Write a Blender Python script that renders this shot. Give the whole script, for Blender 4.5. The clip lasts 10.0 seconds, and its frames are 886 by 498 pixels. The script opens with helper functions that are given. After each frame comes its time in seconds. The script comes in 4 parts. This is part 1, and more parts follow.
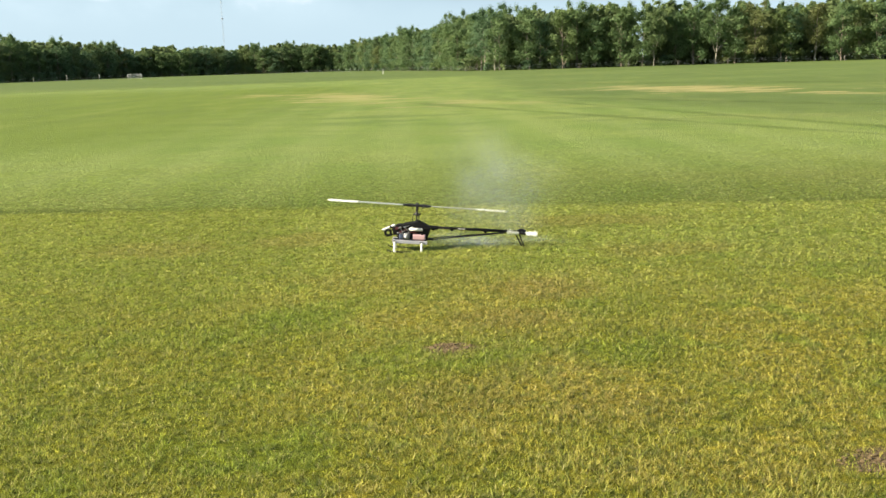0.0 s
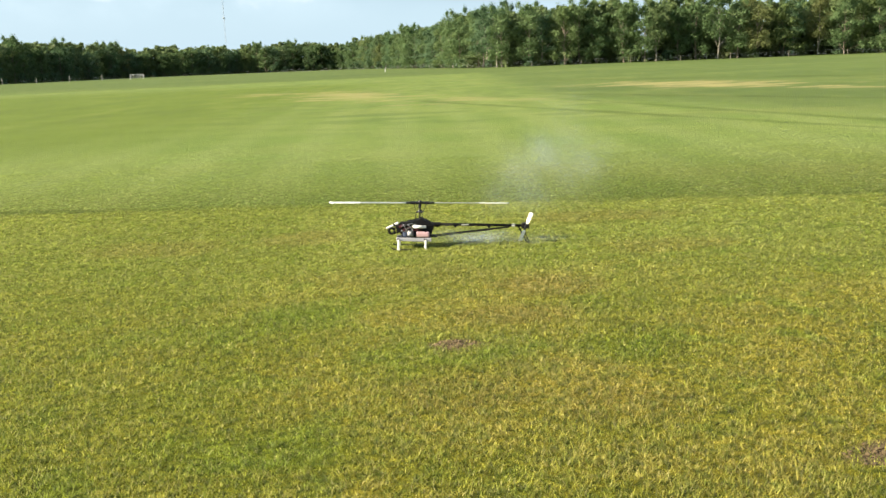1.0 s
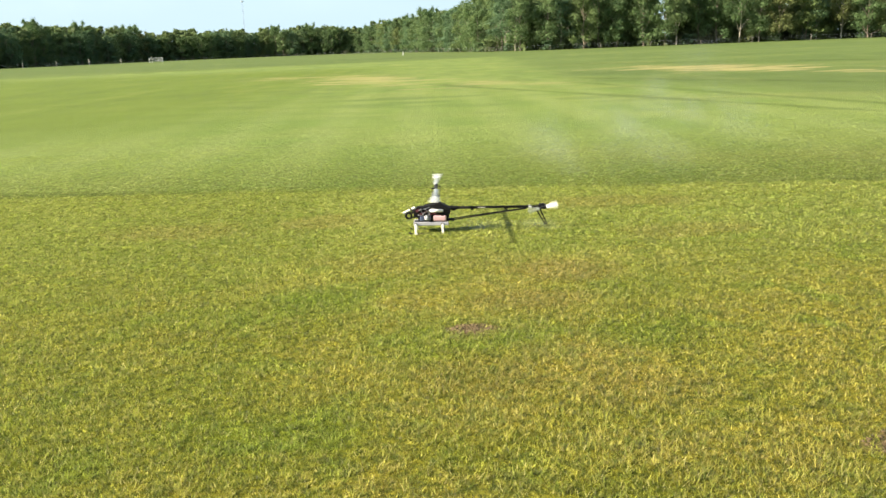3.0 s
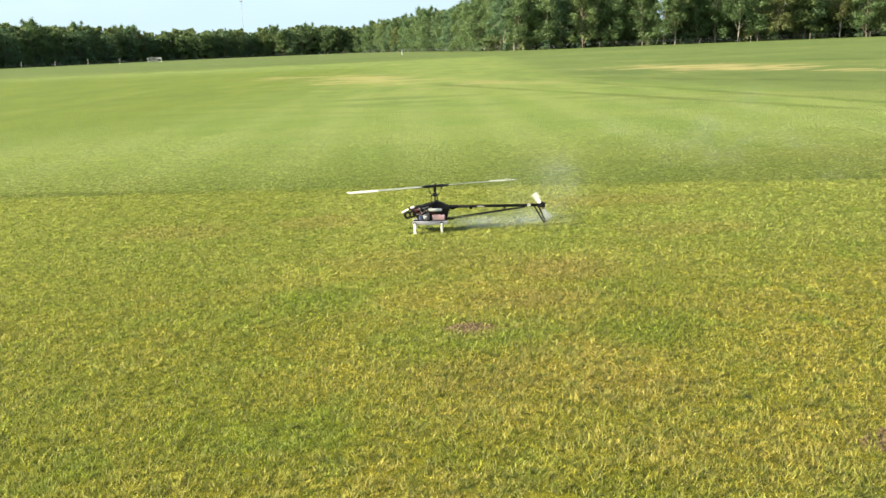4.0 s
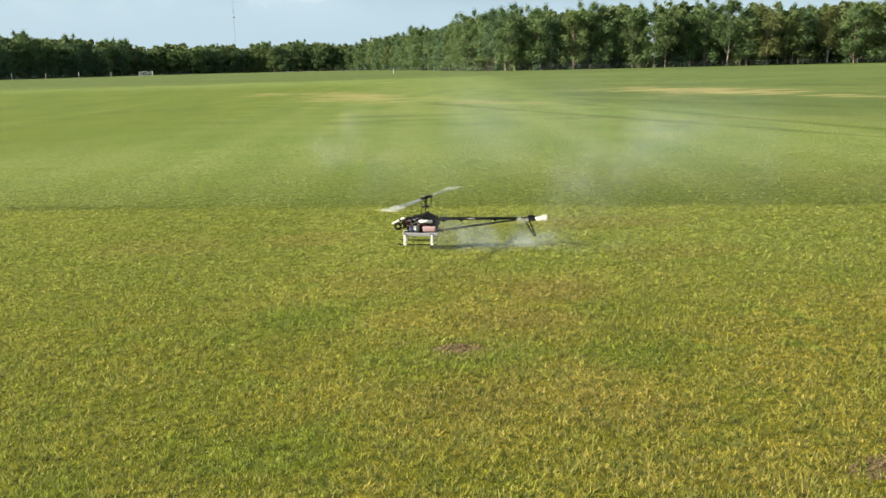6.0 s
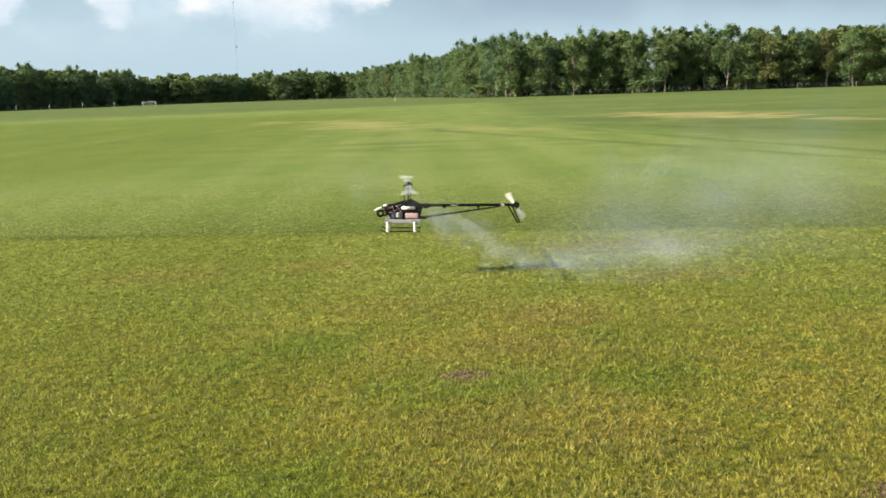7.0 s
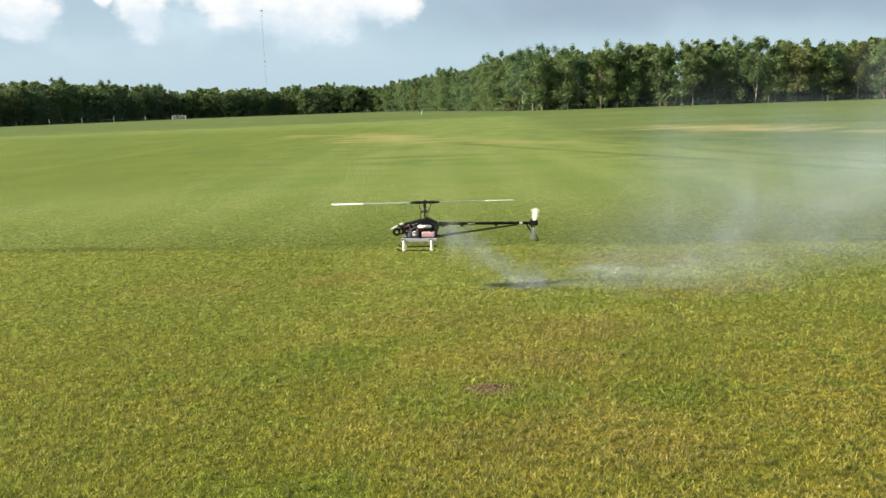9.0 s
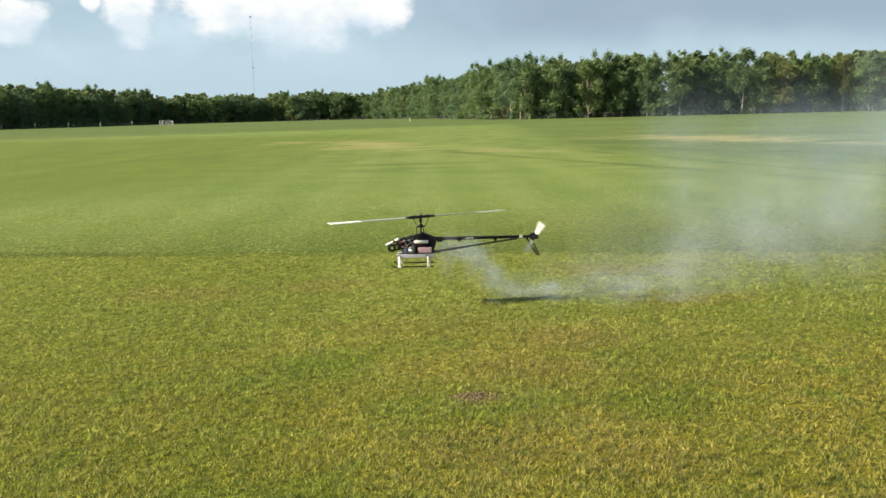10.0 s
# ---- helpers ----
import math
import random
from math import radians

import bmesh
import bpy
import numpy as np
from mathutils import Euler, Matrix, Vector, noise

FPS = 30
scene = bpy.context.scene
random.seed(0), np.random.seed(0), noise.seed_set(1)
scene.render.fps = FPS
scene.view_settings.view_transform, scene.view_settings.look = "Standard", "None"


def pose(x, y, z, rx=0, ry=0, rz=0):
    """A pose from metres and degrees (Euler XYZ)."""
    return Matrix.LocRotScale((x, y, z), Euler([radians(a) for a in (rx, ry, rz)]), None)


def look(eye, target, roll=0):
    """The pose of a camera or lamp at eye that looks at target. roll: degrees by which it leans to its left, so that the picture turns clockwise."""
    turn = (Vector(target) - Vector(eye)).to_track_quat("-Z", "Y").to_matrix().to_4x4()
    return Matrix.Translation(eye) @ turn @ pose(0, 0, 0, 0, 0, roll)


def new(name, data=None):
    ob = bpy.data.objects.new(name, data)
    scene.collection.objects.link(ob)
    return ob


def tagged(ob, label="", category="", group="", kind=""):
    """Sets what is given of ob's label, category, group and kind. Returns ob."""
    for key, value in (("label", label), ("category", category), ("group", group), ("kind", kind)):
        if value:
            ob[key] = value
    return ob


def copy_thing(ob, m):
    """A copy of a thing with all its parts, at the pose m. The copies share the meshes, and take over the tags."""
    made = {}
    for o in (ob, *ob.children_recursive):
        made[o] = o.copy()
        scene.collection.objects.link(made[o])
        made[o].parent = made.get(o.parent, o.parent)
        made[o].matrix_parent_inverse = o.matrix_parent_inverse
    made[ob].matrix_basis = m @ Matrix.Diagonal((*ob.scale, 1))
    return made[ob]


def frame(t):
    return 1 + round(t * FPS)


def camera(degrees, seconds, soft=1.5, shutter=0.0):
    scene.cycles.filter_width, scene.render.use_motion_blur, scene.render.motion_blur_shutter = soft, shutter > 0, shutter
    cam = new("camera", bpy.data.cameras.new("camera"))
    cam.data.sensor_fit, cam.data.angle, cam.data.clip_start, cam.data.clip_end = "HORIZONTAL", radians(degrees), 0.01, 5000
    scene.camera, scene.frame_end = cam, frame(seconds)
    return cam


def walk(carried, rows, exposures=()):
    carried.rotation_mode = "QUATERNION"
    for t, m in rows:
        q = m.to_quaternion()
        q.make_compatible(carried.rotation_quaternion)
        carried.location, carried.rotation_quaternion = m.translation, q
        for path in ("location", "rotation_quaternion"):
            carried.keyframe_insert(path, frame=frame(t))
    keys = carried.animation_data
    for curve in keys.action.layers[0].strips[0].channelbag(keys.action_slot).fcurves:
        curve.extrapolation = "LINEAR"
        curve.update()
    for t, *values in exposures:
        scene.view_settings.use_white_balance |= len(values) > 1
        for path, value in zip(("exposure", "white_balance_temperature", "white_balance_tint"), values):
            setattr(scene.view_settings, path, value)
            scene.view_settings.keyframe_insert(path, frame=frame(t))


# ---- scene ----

# ================= camera =================
cam = camera(53.8, 10.0, soft=1.5, shutter=0.3)
PATH = [
    (0, pose(0.000, -0.001, 1.621, 78.08, 1.69, 0.00)),
    (0.5, pose(-0.002, -0.005, 1.620, 78.14, 1.91, -0.06)),
    (1, pose(-0.002, -0.009, 1.620, 77.92, 2.19, 0.13)),
    (1.5, pose(-0.002, -0.004, 1.619, 77.62, 2.28, 0.36)),
    (2, pose(-0.002, -0.004, 1.618, 77.46, 2.23, 0.38)),
    (2.5, pose(-0.004, -0.004, 1.618, 77.17, 2.09, 0.45)),
    (2.7, pose(-0.003, -0.004, 1.618, 77.06, 2.10, 0.80)),
    (3.8, pose(0.000, -0.006, 1.617, 76.83, 2.20, 1.65)),
    (4, pose(0.002, -0.007, 1.616, 76.91, 2.22, 1.22)),
    (4.5, pose(0.002, -0.001, 1.621, 76.14, 1.99, 1.10)),
    (5, pose(0.004, -0.002, 1.627, 78.62, 2.04, 1.19)),
    (5.5, pose(-0.006, -0.007, 1.619, 78.76, 1.41, 0.60)),
    (5.7, pose(-0.004, 0.011, 1.623, 78.07, 1.18, 0.77)),
    (6.8, pose(-0.011, 0.014, 1.624, 79.00, 1.75, 0.36)),
    (7, pose(-0.012, 0.015, 1.625, 79.80, 1.82, 0.75)),
    (7.5, pose(-0.017, 0.013, 1.622, 80.75, 1.94, 1.47)),
    (8, pose(-0.014, 0.012, 1.622, 80.82, 1.93, 1.92)),
    (8.5, pose(-0.012, 0.017, 1.622, 80.91, 1.96, 2.29)),
    (9, pose(-0.008, 0.014, 1.622, 80.72, 1.94, 2.47)),
    (9.5, pose(-0.008, 0.013, 1.622, 81.04, 1.74, 2.18)),
    (10, pose(-0.008, 0.018, 1.623, 81.20, 1.38, 1.70)),
]
EXPOSURES = [(0, 1.6), (2.5, 1.78), (4.5, 1.83), (5.1, 1.60), (5.5, 1.47), (7, 1.37), (10, 1.34)]
walk(cam, PATH, EXPOSURES)
scene.cycles.transparent_max_bounces = 512

# ================= sky and sun =================
SUN_FROM = Vector((-0.80, -0.23, 0.50)).normalized()


def node(nt, kind, **values):
    n = nt.nodes.new(kind)
    for key, v in values.items():
        if key.startswith("i_"):
            n.inputs[key[2:].replace("_", " ")].default_value = v
        else:
            setattr(n, key, v)
    return n


def plug(nt, value, socket):
    if isinstance(value, bpy.types.NodeSocket):
        nt.links.new(value, socket)
    else:
        socket.default_value = value


def calc(nt, op, a, b=0.0, c=None, clamp=False):
    n = nt.nodes.new("ShaderNodeMath")
    n.operation, n.use_clamp = op, clamp
    plug(nt, a, n.inputs[0])
    plug(nt, b, n.inputs[1])
    if c is not None:
        plug(nt, c, n.inputs[2])
    return n.outputs[0]


def step(nt, v, lo, hi, out_lo=0.0, out_hi=1.0):
    n = nt.nodes.new("ShaderNodeMapRange")
    n.interpolation_type = "SMOOTHSTEP"
    for k, q in enumerate((v, lo, hi, out_lo, out_hi)):
        plug(nt, q, n.inputs[k])
    return n.outputs[0]


def blend(nt, fac, a, b, mode="MIX"):
    n = nt.nodes.new("ShaderNodeMix")
    n.data_type, n.blend_type = "RGBA", mode
    plug(nt, fac, n.inputs[0])
    plug(nt, (*a, 1) if isinstance(a, tuple) else a, n.inputs[6])
    plug(nt, (*b, 1) if isinstance(b, tuple) else b, n.inputs[7])
    return n.outputs[2]


def grain(nt, vector, scale, detail=3.0, rough=0.55):
    n = node(nt, "ShaderNodeTexNoise", i_Scale=scale, i_Detail=detail, i_Roughness=rough)
    if vector is not None:
        nt.links.new(vector, n.inputs["Vector"])
    return n.outputs["Fac"]


def build_sky():
    w = bpy.data.worlds.new("sky")
    scene.world = w
    w.use_nodes = True
    nt = w.node_tree
    nt.nodes.clear()
    sky = node(nt, "ShaderNodeTexSky", sky_type="NISHITA", sun_disc=False, sun_elevation=radians(31),
               sun_rotation=math.atan2(SUN_FROM.x, SUN_FROM.y) % math.tau, air_density=1.0, dust_density=1.6, ozone_density=1.5)
    way = nt.nodes.new("ShaderNodeTexCoord").outputs["Generated"]
    sep = nt.nodes.new("ShaderNodeSeparateXYZ")
    nt.links.new(way, sep.inputs[0])
    x, y, z = sep.outputs
    side = calc(nt, "ARCTAN2", x, y)
    flat = nt.nodes.new("ShaderNodeCombineXYZ")
    plug(nt, side, flat.inputs[0])
    plug(nt, calc(nt, "MULTIPLY", z, 1.5), flat.inputs[1])
    puffs = grain(nt, flat.outputs[0], 15.0, 8.0, 0.58)
    # cumulus heads: azimuth, height, half width, half height
    field = None
    for az, el, ra, re in ((-0.205, 0.131, 0.140, 0.060), (-0.11, 0.128, 0.055, 0.048), (-0.362, 0.119, 0.034, 0.044), (-0.400, 0.124, 0.012, 0.014), (-0.478, 0.104, 0.050, 0.027),
                           (0.9, 0.3, 0.3, 0.1), (1.7, 0.25, 0.35, 0.1), (2.7, 0.35, 0.4, 0.12), (-1.2, 0.3, 0.3, 0.1), (-2.1, 0.22, 0.3, 0.08)):
        a = calc(nt, "DIVIDE", calc(nt, "SUBTRACT", side, az), ra)
        b = calc(nt, "DIVIDE", calc(nt, "SUBTRACT", z, el), re)
        d = calc(nt, "SQRT", calc(nt, "ADD", calc(nt, "MULTIPLY", a, a), calc(nt, "MULTIPLY", b, b)))
        f = calc(nt, "SUBTRACT", 1.0, d)
        field = f if field is None else calc(nt, "MAXIMUM", field, f)
    heads = step(nt, calc(nt, "ADD", field, calc(nt, "MULTIPLY", calc(nt, "SUBTRACT", puffs, 0.5), 1.5)), 0.02, 0.38)
    # thin grey-blue sheet over the right-hand woods and a milky band low down
    sheet_n = grain(nt, flat.outputs[0], 3.2, 4.0)
    sheet = calc(nt, "MULTIPLY", step(nt, side, -0.16, 0.1), step(nt, calc(nt, "ADD", z, calc(nt, "MULTIPLY", calc(nt, "SUBTRACT", sheet_n, 0.5), 0.10)), 0.04, 0.10))
    wisps = calc(nt, "MULTIPLY", step(nt, grain(nt, flat.outputs[0], 5.0, 5.0), 0.42, 0.75), 0.5)
    base = blend(nt, step(nt, z, 0.0, 0.25, 0.75, 0.25), sky.outputs[0], (6.5, 8.7, 10.2))
    c = blend(nt, calc(nt, "MULTIPLY", wisps, step(nt, z, 0.03, 0.12)), base, (10.5, 12.0, 13.0))
    c = blend(nt, calc(nt, "MULTIPLY", sheet, 0.9), c, (3.7, 4.8, 6.0))
    shade = step(nt, calc(nt, "ADD", z, calc(nt, "MULTIPLY", calc(nt, "SUBTRACT", puffs, 0.5), 0.12)), 0.088, 0.125)
    c = blend(nt, heads, c, blend(nt, shade, (7.8, 8.9, 9.8), (10.6, 10.7, 10.6)))
    bg = node(nt, "ShaderNodeBackground", i_Strength=0.0375)
    nt.links.new(c, bg.inputs["Color"])
    out = nt.nodes.new("ShaderNodeOutputWorld")
    nt.links.new(bg.outputs[0], out.inputs["Surface"])


build_sky()
sun = new("sun", bpy.data.lights.new("sun", "SUN"))
sun.data.energy, sun.data.angle, sun.data.color = 5.0, radians(0.6), (1.0, 0.88, 0.68)
sun.matrix_world = look(SUN_FROM * 50, (0, 0, 0))


# ================= materials =================
def surface(name, color, rough=0.5, metal=0.0, spec=0.5, vary=0.15, scale=60.0, bump=0.0, coat=0.0, transmit=0.0):
    m = bpy.data.materials.new(name)
    m.use_nodes = True
    nt = m.node_tree
    p = nt.nodes["Principled BSDF"]
    at = nt.nodes.new("ShaderNodeTexCoord").outputs["Object"]
    n1, n2 = grain(nt, at, scale), grain(nt, at, scale * 0.13)
    k = calc(nt, "ADD", calc(nt, "MULTIPLY", calc(nt, "SUBTRACT", n1, 0.5), vary * 2), calc(nt, "MULTIPLY", calc(nt, "SUBTRACT", n2, 0.5), vary * 2))
    dark = tuple(max(0.0, q * (1 - vary * 1.5)) for q in color)
    light = tuple(min(1.0, q * (1 + vary * 1.5)) for q in color)
    nt.links.new(blend(nt, calc(nt, "ADD", k, 0.5, clamp=True), dark, light), p.inputs["Base Color"])
    nt.links.new(calc(nt, "ADD", rough, calc(nt, "MULTIPLY", calc(nt, "SUBTRACT", n2, 0.5), 0.25), clamp=True), p.inputs["Roughness"])
    p.inputs["Metallic"].default_value = metal
    p.inputs["Specular IOR Level"].default_value = spec
    p.inputs["Coat Weight"].default_value = coat
    p.inputs["Transmission Weight"].default_value = transmit
    if bump:
        b = node(nt, "ShaderNodeBump", i_Strength=bump, i_Distance=0.01)
        nt.links.new(n1, b.inputs["Height"])
        nt.links.new(b.outputs[0], p.inputs["Normal"])
    return m


def lawn_tone():
    """Colour of the mown field by place: green and yellow grass, mowing lanes, dry patches, bare earth."""
    g = bpy.data.node_groups.new("lawn_tone", "ShaderNodeTree")
    g.interface.new_socket("Color", in_out="OUTPUT", socket_type="NodeSocketColor")
    g.interface.new_socket("Earth", in_out="OUTPUT", socket_type="NodeSocketFloat")
    g.interface.new_socket("Beyond", in_out="OUTPUT", socket_type="NodeSocketFloat")
    out = g.nodes.new("NodeGroupOutput")
    at = g.nodes.new("ShaderNodeNewGeometry").outputs["Position"]
    sep = g.nodes.new("ShaderNodeSeparateXYZ")
    g.links.new(at, sep.inputs[0])
    x, y = sep.outputs[0], sep.outputs[1]
    big, mid, small = grain(g, at, 0.22, 4), grain(g, at, 1.3, 4), grain(g, at, 7.0, 3)
    long = node(g, "ShaderNodeVectorMath", operation="MULTIPLY")
    g.links.new(at, long.inputs[0])
    long.inputs[1].default_value = (0.02, 0.075, 0)
    far_streak = grain(g, long.outputs[0], 1.6, 5)
    thin = node(g, "ShaderNodeVectorMath", operation="MULTIPLY")
    g.links.new(at, thin.inputs[0])
    thin.inputs[1].default_value = (0.16, 0.42, 0)
    fine_streak = grain(g, thin.outputs[0], 1.6, 6, 0.65)
    wide_grain = node(g, "ShaderNodeVectorMath", operation="MULTIPLY")
    g.links.new(at, wide_grain.inputs[0])
    wide_grain.inputs[1].default_value = (0.55, 0.15, 0)
    tussock = grain(g, wide_grain.outputs[0], 1.0, 6, 0.65)
    # the edge between the close-cut strip and the longer field behind it
    edge = calc(g, "SUBTRACT", calc(g, "ADD", y, calc(g, "MULTIPLY", x, 0.085)), calc(g, "ADD", 10.1, calc(g, "MULTIPLY", calc(g, "SUBTRACT", mid, 0.5), 0.5)))
    beyond = step(g, edge, -0.25, 0.35)
    rim = calc(g, "MULTIPLY", step(g, edge, -0.12, 0.04), step(g, edge, 0.06, 0.3, 1.0, 0.0))
    near = blend(g, step(g, calc(g, "ADD", calc(g, "MULTIPLY", mid, 0.6), calc(g, "MULTIPLY", big, 0.4)), 0.36, 0.62), NEAR_A, NEAR_B)
    near = blend(g, step(g, y, 4.6, 8.2, 0.0, 0.82), near, NEAR_PALE)
    near = blend(g, step(g, grain(g, at, 2.6, 4, 0.6), 0.50, 0.64, 0.0, 0.65), near, NEAR_GREEN)
    # green patches: x, y, half width, half depth, strength
    for px, py, rx, ry, k in ((0.05, 4.78, 0.55, 0.36, 0.75), (-1.0, 5.6, 0.42, 0.34, 0.7), (-1.7, 5.2, 0.5, 0.3, 0.5), (0.9, 4.7, 0.35, 0.25, 0.5), (-0.9, 3.5, 0.5, 0.25, 0.45), (0.6, 7.0, 0.8, 0.3, 0.4)):
        d = calc(g, "SQRT", calc(g, "ADD", calc(g, "POWER", calc(g, "DIVIDE", calc(g, "SUBTRACT", x, px), rx), 2), calc(g, "POWER", calc(g, "DIVIDE", calc(g, "SUBTRACT", y, py), ry), 2)))
        d = calc(g, "ADD", d, calc(g, "MULTIPLY", calc(g, "SUBTRACT", grain(g, at, 3.5, 4, 0.6), 0.5), 1.8))
        near = blend(g, step(g, d, 0.5, 1.2, k, 0.0), near, NEAR_GREEN)
    # lens falloff put into the grass colour: darker green left, lighter straw middle
    near = blend(g, calc(g, "MULTIPLY", step(g, calc(g, "ADD", x, calc(g, "MULTIPLY", calc(g, "SUBTRACT", big, 0.5), 2.0)), -0.6, -2.4), 0.5), near, NEAR_EDGE_DIM)
    near = blend(g, calc(g, "MULTIPLY", step(g, calc(g, "ABSOLUTE", calc(g, "SUBTRACT", x, 0.45)), 0.2, 1.5, 0.34, 0.0), calc(g, "MULTIPLY", step(g, y, 5.6, 7.4, 1.0, 0.2), step(g, mid, 0.44, 0.60))), near, NEAR_MID_BRIGHT)
    far = blend(g, step(g, big, 0.35, 0.66), FAR_A, FAR_B)
    lane = calc(g, "SINE", calc(g, "MULTIPLY", calc(g, "ADD", calc(g, "ADD", x, calc(g, "MULTIPLY", y, 0.06)), calc(g, "MULTIPLY", big, 0.7)), 3.3))
    far = blend(g, calc(g, "MULTIPLY", step(g, y, 24, 58, 1.0, 0.12), step(g, calc(g, "ADD", lane, calc(g, "MULTIPLY", calc(g, "SUBTRACT", mid, 0.5), 2.0)), -0.6, 1.0, 0.0, 0.42)), far, FAR_LANE)
    far = blend(g, step(g, far_streak, 0.5, 0.72, 0.0, 0.5), far, FAR_DRY)
    far = blend(g, calc(g, "MULTIPLY", step(g, y, 12, 30), step(g, fine_streak, 0.52, 0.36, 0.0, 0.5)), far, MEADOW)
    rough_side = calc(g, "MULTIPLY", step(g, calc(g, "ADD", calc(g, "MULTIPLY", x, 3.0), y), 44.0, 62.0), step(g, x, 2.0, 7.0))
    wild = calc(g, "MAXIMUM", step(g, calc(g, "SUBTRACT", y, calc(g, "MULTIPLY", x, 0.55)), 112, 132), calc(g, "MULTIPLY", rough_side, 0.8))
    far = blend(g, calc(g, "MULTIPLY", wild, step(g, far_streak, 0.38, 0.6, 1.0, 0.6)), far, MEADOW)
    far = blend(g, calc(g, "MULTIPLY", calc(g, "MULTIPLY", step(g, x, -2, -11), step(g, y, 11, 24)), step(g, y, 90, 70, 0.0, 0.75)), far, LUSH)
    far = blend(g, calc(g, "MULTIPLY", step(g, y, 20, 40, 0.2, 1.0), step(g, tussock, 0.54, 0.34, 0.0, 0.38)), far, MEADOW)
    far = blend(g, calc(g, "MULTIPLY", step(g, y, 20, 40, 0.2, 1.0), step(g, tussock, 0.52, 0.70, 0.0, 0.35)), far, FAR_DRY)
    c = blend(g, beyond, near, far)
    c = blend(g, calc(g, "MULTIPLY", calc(g, "MULTIPLY", rim, step(g, big, 0.35, 0.6)), 0.65), c, DEEP)
    # dry patches: x, y, half width, half depth, strength
    for px, py, rx, ry, k, slant in ((0.62, 6.2, 0.45, 0.35, 0.55, 0), (0.35, 5.45, 0.42, 0.24, 0.55, 0), (0.10, 4.1, 0.40, 0.25, 0.4, 0), (-0.4, 6.6, 0.8, 0.4, 0.3, 0),
                                     (1.9, 7.4, 0.6, 0.35, 0.35, 0), (-2.7, 8.0, 0.7, 0.4, 0.35, 0), (0.8, 3.9, 0.4, 0.25, 0.35, 0), (1.5, 8.9, 0.9, 0.4, 0.4, 0), (-1.4, 8.3, 0.5, 0.4, 0.4, 0),
                                     (13.2, 47.0, 5.0, 8.0, 0.8, 0.9), (-5.0, 48.5, 5.0, 7.0, 0.6, 1.6), (-10.8, 56.0, 2.5, 4.0, 0.5, 0.5), (16.5, 36.0, 2.5, 1.2, 0.5, 0.5), (1.5, 38.0, 3.5, 2.0, 0.35, 1.0)):
        d = calc(g, "SQRT", calc(g, "ADD", calc(g, "POWER", calc(g, "DIVIDE", calc(g, "SUBTRACT", x, px), rx), 2), calc(g, "POWER", calc(g, "DIVIDE", calc(g, "ADD", calc(g, "SUBTRACT", y, py), calc(g, "MULTIPLY", calc(g, "SUBTRACT", x, px), slant)), ry), 2)))
        rough = calc(g, "ADD", d, calc(g, "MULTIPLY", calc(g, "SUBTRACT", fine_streak if py > 20 else mid, 0.5), 6.0 if py > 20 else 1.8))
        c = blend(g, step(g, rough, 0.3 if py > 20 else 0.55, 0.95 if py > 20 else 1.25, k, 0.0), c, STRAW_FAR if py > 20 else STRAW)
    # wheel ruts across the right of the field: a line through (x0, y0) with a slope
    for x0, y0, slope, wide, x1 in ((6.1, 30.6, -3.2, 1.5, 5.5), (2.0, 31.5, -2.1, 1.0, -0.5), (8.0, 36.0, -1.5, 1.6, 5.0), (14.0, 60.0, -1.0, 3.0, 8.0), (-30.0, 104.0, 0.6, 4.0, -900.0)):
        off = calc(g, "ABSOLUTE", calc(g, "SUBTRACT", calc(g, "SUBTRACT", y, y0), calc(g, "ADD", calc(g, "MULTIPLY", calc(g, "SUBTRACT", x, x0), slope), calc(g, "MULTIPLY", mid, 0.6))))
        c = blend(g, calc(g, "MULTIPLY", step(g, calc(g, "ADD", off, calc(g, "MULTIPLY", calc(g, "SUBTRACT", tussock, 0.5), wide * 2.5)), 0.0, wide, 0.55, 0.0), step(g, x, x1 - 2, x1)), c, DEEP)
    earth = None
    for px, py, rx, ry in ((-0.0, 4.88, 0.17, 0.13), (1.80, 3.27, 0.28, 0.15)):
        d = calc(g, "SQRT", calc(g, "ADD", calc(g, "POWER", calc(g, "DIVIDE", calc(g, "SUBTRACT", x, px), rx), 2), calc(g, "POWER", calc(g, "DIVIDE", calc(g, "SUBTRACT", y, py), ry), 2)))
        e = step(g, calc(g, "ADD", d, calc(g, "MULTIPLY", calc(g, "SUBTRACT", small, 0.5), 1.2)), 0.6, 1.1, 1.0, 0.0)
        earth = e if earth is None else calc(g, "MAXIMUM", earth, e)
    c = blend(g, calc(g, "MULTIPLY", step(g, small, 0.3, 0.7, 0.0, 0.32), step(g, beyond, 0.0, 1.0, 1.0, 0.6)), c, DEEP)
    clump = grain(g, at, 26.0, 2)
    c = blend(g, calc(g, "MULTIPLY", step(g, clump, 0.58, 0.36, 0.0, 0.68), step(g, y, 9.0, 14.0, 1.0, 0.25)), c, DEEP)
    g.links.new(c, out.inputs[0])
    g.links.new(earth, out.inputs[1])
    g.links.new(step(g, y, 9.0, 15.0), out.inputs[2])
    return g


